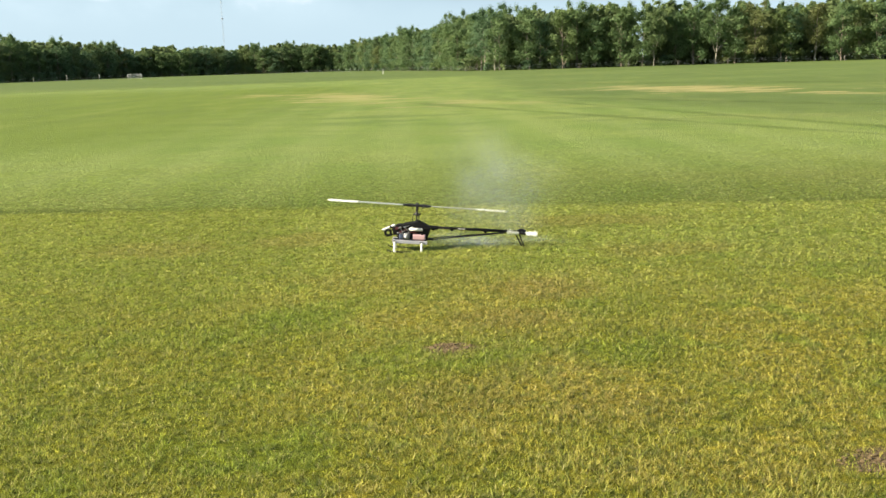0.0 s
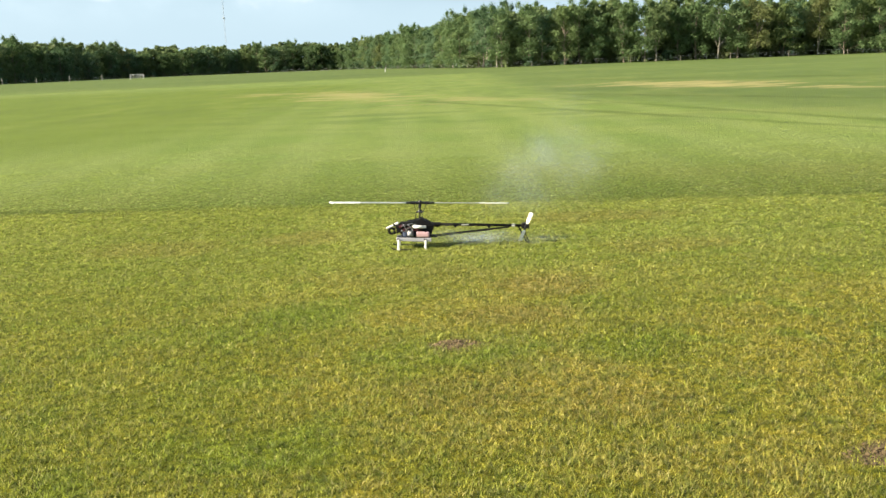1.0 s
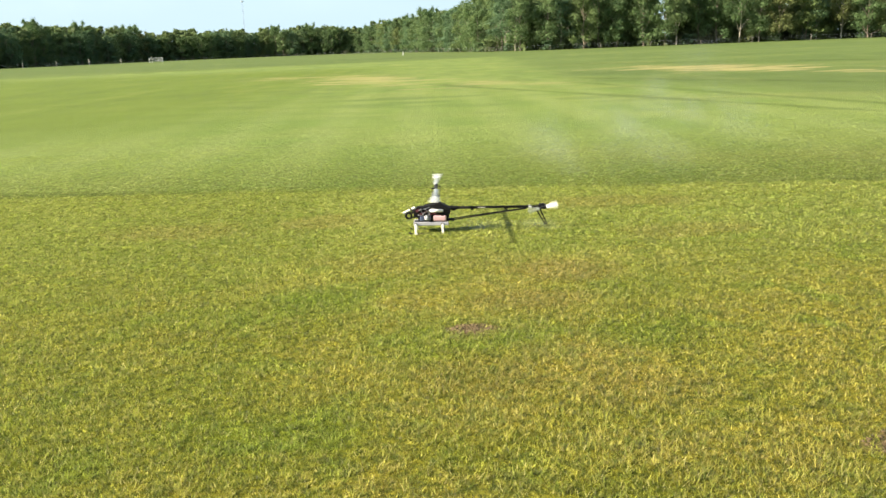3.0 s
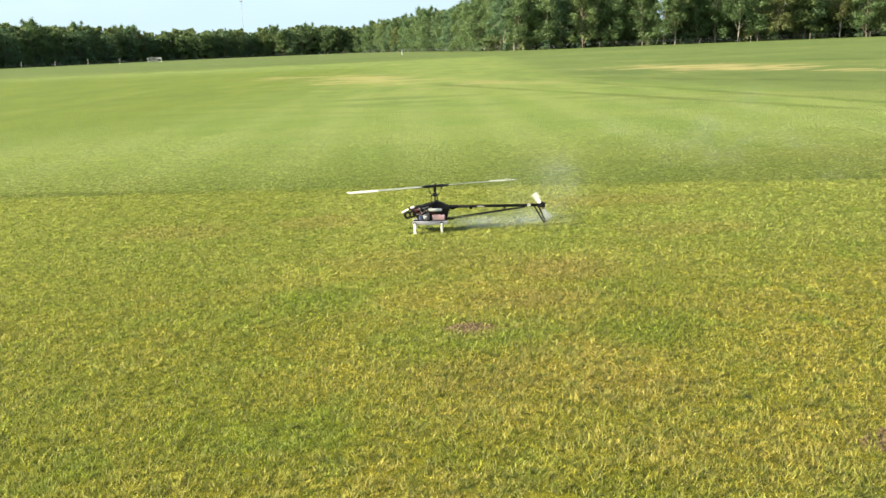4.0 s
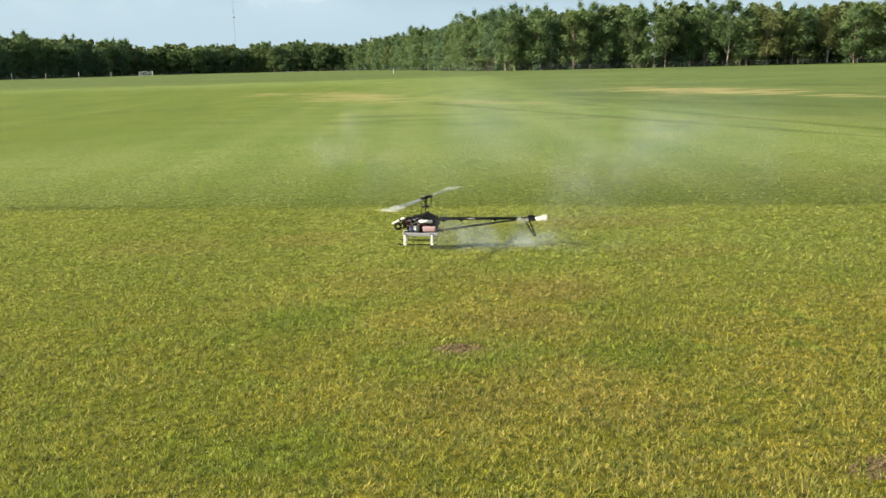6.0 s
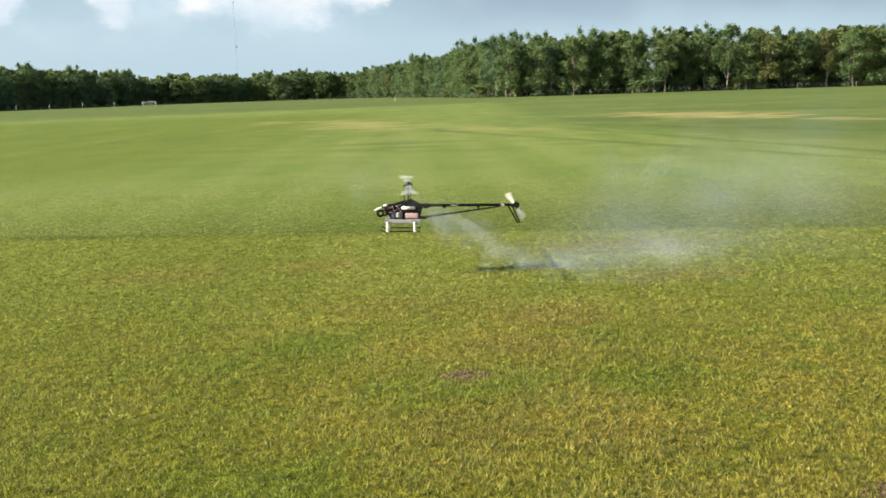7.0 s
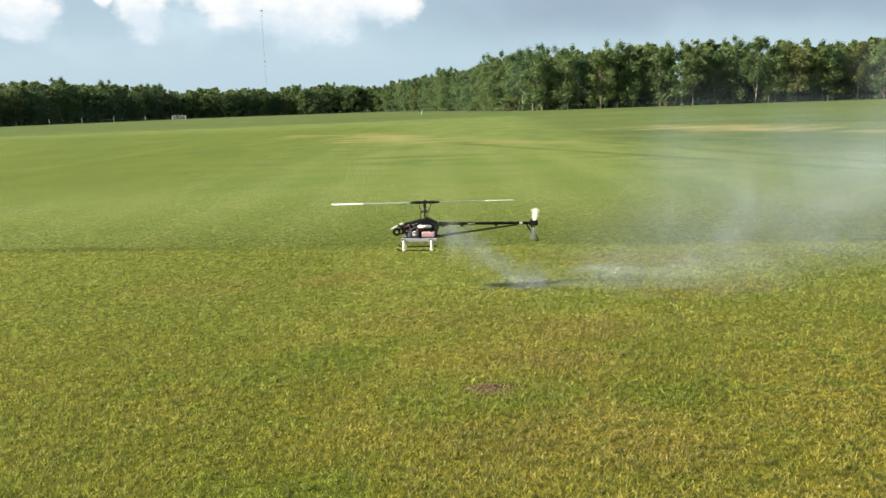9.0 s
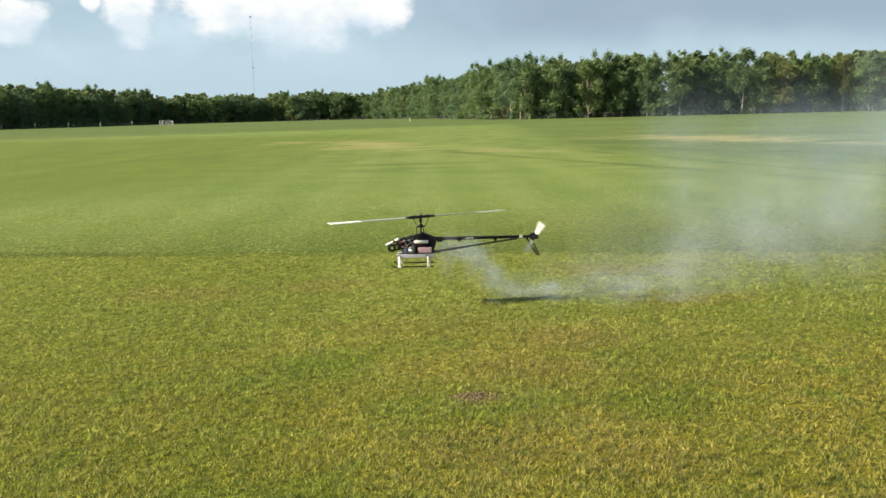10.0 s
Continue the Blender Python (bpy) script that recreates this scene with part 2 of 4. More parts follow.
NEAR_A, NEAR_B = (0.355, 0.390, 0.042), (0.615, 0.525, 0.105)
FAR_A, FAR_B = (0.225, 0.325, 0.068), (0.295, 0.375, 0.092)
FAR_LANE, FAR_DRY = (0.345, 0.425, 0.130), (0.365, 0.370, 0.115)
STRAW_FAR, LUSH = (0.600, 0.500, 0.220), (0.165, 0.235, 0.018)
NEAR_EDGE_DIM, NEAR_MID_BRIGHT = (0.275, 0.325, 0.028), (0.640, 0.505, 0.170)
NEAR_PALE, NEAR_GREEN = (0.505, 0.590, 0.135), (0.290, 0.410, 0.044)
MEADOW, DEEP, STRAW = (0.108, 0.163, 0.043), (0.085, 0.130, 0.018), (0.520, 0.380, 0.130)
LAWN = lawn_tone()


def ground_material():
    m = bpy.data.materials.new("field_ground")
    m.use_nodes = True
    nt = m.node_tree
    p = nt.nodes["Principled BSDF"]
    tone = nt.nodes.new("ShaderNodeGroup")
    tone.node_tree = LAWN
    at = nt.nodes.new("ShaderNodeNewGeometry").outputs["Position"]
    fine = grain(nt, at, 24.0, 6, 0.7)
    c = blend(nt, step(nt, fine, 0.35, 0.62, 0.30, 0.0), tone.outputs[0], (0.070, 0.095, 0.012))
    # brown-green thatch under the close-cut strip, plain turf beyond; self-shade of blades multiplied in
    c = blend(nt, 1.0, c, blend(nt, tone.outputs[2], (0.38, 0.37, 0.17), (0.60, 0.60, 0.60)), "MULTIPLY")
    clod = blend(nt, fine, (0.065, 0.046, 0.022), (0.15, 0.107, 0.055))
    c = blend(nt, tone.outputs[1], c, clod)
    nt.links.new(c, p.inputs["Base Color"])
    p.inputs["Roughness"].default_value = 0.9
    p.inputs["Specular IOR Level"].default_value = 0.15
    b = node(nt, "ShaderNodeBump", i_Strength=0.8, i_Distance=0.05)
    nt.links.new(fine, b.inputs["Height"])
    nt.links.new(b.outputs[0], p.inputs["Normal"])
    return m


def blade_material():
    m = bpy.data.materials.new("grass_blades")
    m.use_nodes = True
    nt = m.node_tree
    nt.nodes.clear()
    tone = nt.nodes.new("ShaderNodeGroup")
    tone.node_tree = LAWN
    luck = nt.nodes.new("ShaderNodeNewGeometry").outputs["Random Per Island"]
    calm = step(nt, tone.outputs[2], 0.0, 1.0, 1.0, 0.15)
    c = blend(nt, calc(nt, "MULTIPLY", calm, step(nt, luck, 0.0, 0.45, 0.60, 0.0)), tone.outputs[0], (0.150, 0.225, 0.030))
    c = blend(nt, calc(nt, "MULTIPLY", calm, step(nt, luck, 0.70, 1.0, 0.0, 0.45)), c, (0.68, 0.58, 0.29))
    p = node(nt, "ShaderNodeBsdfPrincipled", i_Roughness=0.55)
    p.inputs["Specular IOR Level"].default_value = 0.3
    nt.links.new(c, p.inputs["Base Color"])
    # soft blades: shading normal leans towards the sward's own, with some tilt of its own
    swing = nt.nodes.new("ShaderNodeCombineXYZ")
    plug(nt, calc(nt, "MULTIPLY", calc(nt, "SINE", calc(nt, "MULTIPLY", luck, 91.0)), 0.55), swing.inputs[0])
    plug(nt, calc(nt, "MULTIPLY", calc(nt, "SINE", calc(nt, "MULTIPLY", luck, 217.0)), 0.55), swing.inputs[1])
    swing.inputs[2].default_value = 1.0
    up = node(nt, "ShaderNodeVectorMath", operation="NORMALIZE")
    nt.links.new(swing.outputs[0], up.inputs[0])
    nt.links.new(up.outputs[0], p.inputs["Normal"])
    tr = nt.nodes.new("ShaderNodeBsdfTranslucent")
    nt.links.new(c, tr.inputs[0])
    mix = node(nt, "ShaderNodeMixShader", i_Fac=0.38)
    nt.links.new(p.outputs[0], mix.inputs[1])
    nt.links.new(tr.outputs[0], mix.inputs[2])
    out = nt.nodes.new("ShaderNodeOutputMaterial")
    nt.links.new(mix.outputs[0], out.inputs[0])
    return m


def leaf_material(name, dark, light):
    m = bpy.data.materials.new(name)
    m.use_nodes = True
    nt = m.node_tree
    nt.nodes.clear()
    luck = nt.nodes.new("ShaderNodeNewGeometry").outputs["Random Per Island"]
    tree = nt.nodes.new("ShaderNodeObjectInfo").outputs["Random"]
    at = nt.nodes.new("ShaderNodeTexCoord").outputs["Object"]
    c = blend(nt, luck, dark, light)
    c = blend(nt, step(nt, grain(nt, at, 0.35, 3), 0.4, 0.65, 0.0, 0.5), c, light)
    c = blend(nt, step(nt, tree, 0.55, 1.0, 0.0, 0.5), c, (0.150, 0.185, 0.052))
    c = blend(nt, step(nt, tree, 0.90, 1.0, 0.0, 0.40), c, (0.170, 0.155, 0.066))
    c = blend(nt, step(nt, tree, 0.0, 0.4, 0.45, 0.0), c, (0.070, 0.128, 0.048))
    p = node(nt, "ShaderNodeBsdfPrincipled", i_Roughness=0.6)
    p.inputs["Specular IOR Level"].default_value = 0.25
    nt.links.new(c, p.inputs["Base Color"])
    tr = nt.nodes.new("ShaderNodeBsdfTranslucent")
    nt.links.new(c, tr.inputs[0])
    mix = node(nt, "ShaderNodeMixShader", i_Fac=0.48)
    nt.links.new(p.outputs[0], mix.inputs[1])
    nt.links.new(tr.outputs[0], mix.inputs[2])
    out = nt.nodes.new("ShaderNodeOutputMaterial")
    nt.links.new(mix.outputs[0], out.inputs[0])
    return m


def smoke_material(name, thick, size, tint=(0.67, 0.75, 0.83, 1)):
    m = bpy.data.materials.new(name)
    m.use_nodes = True
    nt = m.node_tree
    nt.nodes.clear()
    tc = nt.nodes.new("ShaderNodeTexCoord")
    r = node(nt, "ShaderNodeVectorMath", operation="DISTANCE")
    nt.links.new(tc.outputs["UV"], r.inputs[0])
    r.inputs[1].default_value = (0.5, 0.5, 0)
    soft = calc(nt, "POWER", step(nt, r.outputs["Value"], 0.0, 0.5, 1.0, 0.0), 1.6)
    wisp = step(nt, grain(nt, tc.outputs["Object"], size, 4), 0.30, 0.70, 0.55, 1.0)
    a = calc(nt, "MULTIPLY", calc(nt, "MULTIPLY", soft, wisp), thick)
    d = node(nt, "ShaderNodeBsdfDiffuse", i_Color=tint)
    tr = node(nt, "ShaderNodeBsdfTranslucent", i_Color=tint)
    body = node(nt, "ShaderNodeMixShader", i_Fac=0.5)
    nt.links.new(d.outputs[0], body.inputs[1])
    nt.links.new(tr.outputs[0], body.inputs[2])
    mix = nt.nodes.new("ShaderNodeMixShader")
    nt.links.new(a, mix.inputs[0])
    nt.links.new(nt.nodes.new("ShaderNodeBsdfTransparent").outputs[0], mix.inputs[1])
    nt.links.new(body.outputs[0], mix.inputs[2])
    out = nt.nodes.new("ShaderNodeOutputMaterial")
    nt.links.new(mix.outputs[0], out.inputs[0])
    return m


GROUND, BLADE = ground_material(), blade_material()
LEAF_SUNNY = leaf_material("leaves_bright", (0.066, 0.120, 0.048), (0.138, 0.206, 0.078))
# shade and blue distance haze of the left wood are mixed into this leaf colour
LEAF_DIM_HAZY = leaf_material("leaves_dim_hazy", (0.060, 0.114, 0.062), (0.110, 0.180, 0.084))
BARK = surface("bark", (0.16, 0.13, 0.10), 0.9, vary=0.3, scale=6, bump=0.5)
BARK_PALE = surface("bark_pale", (0.23, 0.21, 0.17), 0.85, vary=0.25, scale=5, bump=0.4)
WOOD_PALE = surface("pale_weathered_wood", (0.42, 0.41, 0.37), 0.85, vary=0.2, scale=20, bump=0.3)
WOOD_GREY = surface("weathered_wood", (0.15, 0.135, 0.11), 0.85, vary=0.25, scale=20, bump=0.3)
WHITE_PAINT = surface("white_paint", (0.56, 0.57, 0.56), 0.5, vary=0.08, scale=15)
STEEL = surface("galvanised_steel", (0.5, 0.52, 0.54), 0.45, metal=0.8, vary=0.1)
MAST_PAINT = surface("mast_paint", (0.28, 0.32, 0.38), 0.7, vary=0.1, scale=0.5)
CARBON = surface("carbon_fibre", (0.007, 0.007, 0.008), 0.55, spec=0.2, vary=0.3, scale=220)
BLACK_PLASTIC = surface("black_plastic", (0.006, 0.006, 0.007), 0.7, spec=0.15, vary=0.25, scale=150)
BLACK_METAL = surface("black_anodised", (0.012, 0.012, 0.015), 0.45, metal=0.2, spec=0.35, vary=0.2, scale=120)
ALU = surface("bare_aluminium", (0.36, 0.37, 0.39), 0.38, metal=0.9, vary=0.1, scale=90)
WHITE_PLASTIC = surface("white_plastic", (0.62, 0.62, 0.58), 0.42, vary=0.05, scale=80)
GREY_PLATE = surface("brushed_plate", (0.33, 0.33, 0.37), 0.45, vary=0.08, scale=120)
PINK_FUEL = surface("pink_fuel_in_tank", (0.52, 0.33, 0.36), 0.35, vary=0.12, scale=30, coat=0.4)
DARK_RED = surface("dark_red_anodised", (0.07, 0.010, 0.014), 0.5, metal=0.2, vary=0.2, scale=90)
BLADE_WHITE = surface("white_blade_gelcoat", (0.80, 0.81, 0.78), 0.3, vary=0.04, scale=40, coat=0.4)
BLADE_GREY = surface("grey_blade_skin", (0.27, 0.29, 0.27), 0.35, vary=0.10, scale=30, coat=0.3)
BLUE_CASE = surface("blue_grey_case", (0.07, 0.09, 0.16), 0.4, vary=0.15, scale=60)


# ================= mesh helpers =================
def part(name, bm, material, parent=None, label="", smooth=False):
    me = bpy.data.meshes.new(name)
    bm.to_mesh(me)
    bm.free()
    me.materials.append(material)
    if smooth:
        me.shade_smooth()
    ob = new(name, me)
    ob.parent = parent
    if label:
        tagged(ob, label)
    return ob


def rod(bm, a, b, r0, r1=None, seg=10):
    a, b = Vector(a), Vector(b)
    turn = (b - a).to_track_quat("Z", "Y").to_matrix().to_4x4()
    bmesh.ops.create_cone(bm, cap_ends=True, segments=seg, radius1=r0, radius2=r0 if r1 is None else r1, depth=(b - a).length,
                          matrix=Matrix.Translation((a + b) / 2) @ turn)


def bent(bm, pts, r, seg=8):
    for a, b in zip(pts, pts[1:]):
        rod(bm, a, b, r, seg=seg)
    for p in pts[1:-1]:
        bmesh.ops.create_uvsphere(bm, u_segments=seg, v_segments=6, radius=r, matrix=Matrix.Translation(p))


def slab(bm, centre, size, bevel=0.0, turn=(0, 0, 0)):
    made = bmesh.ops.create_cube(bm, size=1, matrix=pose(*centre, *turn) @ Matrix.Diagonal((*size, 1)))
    if bevel:
        edges = list({e for v in made["verts"] for e in v.link_edges})
        bmesh.ops.bevel(bm, geom=edges, offset=bevel, segments=2, affect="EDGES", profile=0.5)


def plate(bm, outline, y0, y1, bevel=0.0):
    """A plate cut to an outline of (x, z), from y0 to y1."""
    vs = [bm.verts.new((x, y0, z)) for x, z in outline]
    f = bm.faces.new(vs)
    made = bmesh.ops.extrude_face_region(bm, geom=[f])
    for v in made["geom"]:
        if isinstance(v, bmesh.types.BMVert):
            v.co.y = y1
    bmesh.ops.recalc_face_normals(bm, faces=bm.faces[:])
    if bevel:
        bmesh.ops.bevel(bm, geom=bm.edges[:], offset=bevel, segments=2, affect="EDGES", profile=0.5)


def ring(bm, centre, radius, tube, axis="Y", seg=18):
    pts = []
    for k in range(seg + 1):
        a = math.tau * k / seg
        u, v = radius * math.cos(a), radius * math.sin(a)
        pts.append(Vector(centre) + (Vector((u, 0, v)) if axis == "Y" else Vector((u, v, 0))))
    bent(bm, pts, tube, 6)


def quads(name, co, faces_per, material, parent=None, uv=None):
    """A mesh of separate faces of faces_per corners each; co is (n, faces_per, 3)."""
    n = len(co)
    me = bpy.data.meshes.new(name)
    me.vertices.add(n * faces_per)
    me.vertices.foreach_set("co", np.asarray(co, dtype=np.float32).ravel())
    me.loops.add(n * faces_per)
    me.loops.foreach_set("vertex_index", np.arange(n * faces_per, dtype=np.int32))
    me.polygons.add(n)
    me.polygons.foreach_set("loop_start", np.arange(n, dtype=np.int32) * faces_per)
    me.polygons.foreach_set("loop_total", np.full(n, faces_per, dtype=np.int32))
    me.update(calc_edges=True)
    me.materials.append(material)
    ob = new(name, me)
    ob.parent = parent
    return ob


# ================= field =================
def build_ground():
    bm = bmesh.new()
    xs = [-3000, -600, -250, -120, -60, -30, -15, -8, -4, -2, 0, 2, 4, 8, 15, 30, 60, 120, 250, 600, 3000]
    ys = [-3000, -300, -60, -15, -4, 0, 2, 4, 6, 8, 10, 13, 17, 24, 35, 55, 90, 140, 220, 400, 900, 3500]
    grid = [[bm.verts.new((x, y, 0.0)) for x in xs] for y in ys]
    for a, b in zip(grid, grid[1:]):
        for k in range(len(xs) - 1):
            bm.faces.new((a[k], a[k + 1], b[k + 1], b[k]))
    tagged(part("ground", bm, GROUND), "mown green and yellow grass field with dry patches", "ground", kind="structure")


def build_grass():
    rng = np.random.default_rng(5)
    sheets = []
    # from, to, blades a square metre, height, half width
    for y0, y1, dens, tall, half in ((2.2, 4.2, 21000, 0.027, 0.0022), (4.2, 6.5, 14500, 0.026, 0.0025), (6.5, 10.0, 9800, 0.024, 0.0031),
                                     (10.0, 15.0, 3600, 0.018, 0.0040), (15.0, 22.0, 420, 0.014, 0.0060)):
        wide0, wide1 = 0.58 * y0 + 0.45, 0.58 * y1 + 0.45
        n = int(dens * (wide0 + wide1) * (y1 - y0))
        by = y0 + (y1 - y0) * rng.random(n) ** (1.8 if y0 > 14 else 1.0)
        bx = rng.uniform(-1, 1, n) * (0.58 * by + 0.45)
        # two thirds of the blades stand in tufts
        heads = n // 13
        ty = y0 + (y1 - y0) * rng.random(heads) ** (1.8 if y0 > 14 else 1.0)
        tx = rng.uniform(-1, 1, heads) * (0.58 * ty + 0.45)
        vigour = rng.random(heads)
        own = rng.integers(0, heads, n)
        tuft = rng.random(n) < 0.86
        spread = 0.010 + half * 1.3
        bx = np.where(tuft, tx[own] + rng.normal(0, spread, n), bx)
        by = np.where(tuft, ty[own] + rng.normal(0, spread, n), by)
        lush = 0.40 + 1.15 * np.where(tuft, vigour[own], 0.10) + 0.12 * np.sin(bx * 2.3 + 1.7 * np.sin(by * 1.9))
        for px, py, rx, ry in EARTH_SPOTS:
            d = ((bx - px) / rx) ** 2 + ((by - py) / ry) ** 2
            lush = np.where(d < rng.uniform(0.0, 1.15, n), -1.0, lush)
        keep = lush > 0
        bx, by, lush = bx[keep], by[keep], lush[keep]
        n = len(bx)
        turn, lean = rng.uniform(0, math.tau, n), rng.uniform(0.45, 2.1, n)
        h = tall * lush * rng.uniform(0.5, 1.15, n) / (1 + 0.35 * lean) * np.clip((22.0 - by) / 10.0, 0.12, 1.0)
        w = half * rng.uniform(0.7, 1.3, n)
        dx, dy = np.cos(turn), np.sin(turn)
        side = turn + rng.uniform(0.7, 2.4, n)
        sx, sy = np.cos(side) * w, np.sin(side) * w
        base = np.full(n, -0.003)
        sheets.append(np.stack([np.stack([bx - sx, by - sy, base], 1), np.stack([bx + sx, by + sy, base], 1),
                                np.stack([bx + dx * h * lean, by + dy * h * lean, h], 1)], 1))
    # coarser sward all round, thinning out
    n = 420000
    bx, by = rng.uniform(-13, 13, n), rng.uniform(-8, 17, n)
    r = np.hypot(bx, by - 5.0)
    far_out = (np.abs(bx) > 0.58 * by + 0.42) | (by < 2.2)
    keep = far_out & (rng.random(n) < np.clip((13.0 - r) / 6.0, 0, 1))
    bx, by = bx[keep], by[keep]
    n = len(bx)
    h, turn, lean, w = 0.034 * rng.uniform(0.4, 1.3, n), rng.uniform(0, math.tau, n), rng.uniform(0.15, 1.25, n), 0.0065 * rng.uniform(0.7, 1.3, n)
    sx, sy = -np.sin(turn) * w, np.cos(turn) * w
    base = np.full(n, -0.003)
    sheets.append(np.stack([np.stack([bx - sx, by - sy, base], 1), np.stack([bx + sx, by + sy, base], 1),
                            np.stack([bx + np.cos(turn) * h * lean, by + np.sin(turn) * h * lean, h], 1)], 1))
    ob = quads("grass", np.concatenate(sheets), 3, BLADE)
    tagged(ob, "short mown lawn grass blades, green mixed with straw", "grass", kind="stuff")


EARTH_SPOTS = ((0.0, 4.88, 0.17, 0.13), (1.80, 3.27, 0.28, 0.15))


def build_earth():
    for cx, cy, rx, ry, seed in ((0.0, 4.88, 0.13, 0.075, 3), (1.80, 3.27, 0.25, 0.12, 8)):
        rnd = random.Random(seed)
        bm = bmesh.new()
        for k in range(120):
            a, d = rnd.uniform(0, math.tau), math.sqrt(rnd.random())
            r = rnd.uniform(0.003, 0.011)
            p = Matrix.Translation((cx + math.cos(a) * d * rx, cy + math.sin(a) * d * ry, r * 0.25))
            made = bmesh.ops.create_icosphere(bm, subdivisions=1, radius=r, matrix=p @ Matrix.Diagonal((1.3, 1.1, 0.7, 1)))
            for v in made["verts"]:
                v.co += Vector((rnd.uniform(-1, 1), rnd.uniform(-1, 1), rnd.uniform(-1, 1))) * r * 0.25
        ob = part("earth_clods", bm, EARTH)
        tagged(ob, "crumbly brown bare earth showing through the lawn", "earth", kind="stuff")


EARTH = surface("crumbly_earth", (0.092, 0.064, 0.028), 0.95, vary=0.35, scale=40, bump=0.4)

# ================= woods, fence, mast =================
WOOD_EDGE = ((-205, 190), (-172, 245), (-152, 290), (-147, 340), (-141, 392), (-95, 418), (-46, 425), (-19, 340), (2, 240), (11, 198), (45, 196), (100, 193), (170, 185))


def crown_leaves(seed, tall, wide, clear, count, size=1.0):
    """Leaf clumps (n, 4, 3) spread over uneven lobes, and the lobes themselves."""
    rng = np.random.default_rng(seed)
    lobes = []
    for k in range(26):
        a, f = rng.uniform(0, math.tau), (k + rng.random()) / 26
        z = clear + (tall - clear) * (0.05 + 0.80 * f)
        spread = wide * 0.5 * (0.88 - 0.70 * max(0.0, f - 0.40) - 0.20 * max(0.0, 0.40 - f))
        d = spread * rng.uniform(0.15, 1.0)
        lobes.append((math.cos(a) * d, math.sin(a) * d, z, wide * rng.uniform(0.13, 0.25), (tall - clear) * rng.uniform(0.06, 0.12)))
    for k in range(7):
        lobes.append((rng.normal(0, wide * 0.20), rng.normal(0, wide * 0.20), tall * rng.uniform(0.80, 0.95), wide * rng.uniform(0.06, 0.13), tall * rng.uniform(0.035, 0.07)))
    lob = np.array(lobes)
    pick = rng.integers(0, len(lob), count)
    d = rng.normal(size=(count, 3))
    d /= np.linalg.norm(d, axis=1)[:, None]
    rad = rng.uniform(0.35, 1.45, count)[:, None]
    c = lob[pick, :3] + d * rad * np.stack([lob[pick, 3], lob[pick, 3], lob[pick, 4]], 1)
    c[:, 2] = np.maximum(c[:, 2], 0.15)
    face = d + np.array([0, 0, 0.35]) + rng.normal(size=(count, 3)) * 0.55
    u = np.cross(face, rng.normal(size=(count, 3)))
    u /= np.linalg.norm(u, axis=1)[:, None] + 1e-6
    v = np.cross(face, u)
    v /= np.linalg.norm(v, axis=1)[:, None] + 1e-6
    s = (rng.uniform(0.08, 0.24, count) * size)[:, None] * np.where(rad < 0.70, 1.8, 0.85)
    bend = np.cross(u, v) * s * 0.3
    return np.stack([c - u * s, c - v * s * 0.7 + bend, c + u * s, c + v * s * 0.7 + bend], 1), lob


def make_tree(seed, tall, wide, clear, material, bark, label):
    root = new("tree")
    leaves, lob = crown_leaves(seed, tall, wide, clear, 5200, 0.82)
    quads("crown", leaves, 4, material, root)
    rnd = random.Random(seed)
    bm = bmesh.new()
    p, r = Vector((0, 0, -0.3)), tall * 0.0105
    for k in range(5):
        q = p + Vector((rnd.uniform(-0.25, 0.25), rnd.uniform(-0.25, 0.25), tall * 0.17))
        rod(bm, p, q, r, r * 0.8, 7)
        p, r = q, r * 0.8
    for lx, ly, lz, lr, lh in lob[:24:2]:
        z0 = max(clear * 0.7, lz - lr * 1.6 - 0.5)
        rod(bm, (lx * 0.08, ly * 0.08, z0), (lx * 0.9, ly * 0.9, lz), tall * 0.0042, tall * 0.002, 5)
    part("trunk", bm, bark, root)
    return tagged(root, label, "tree", "trees of the woodland edge")


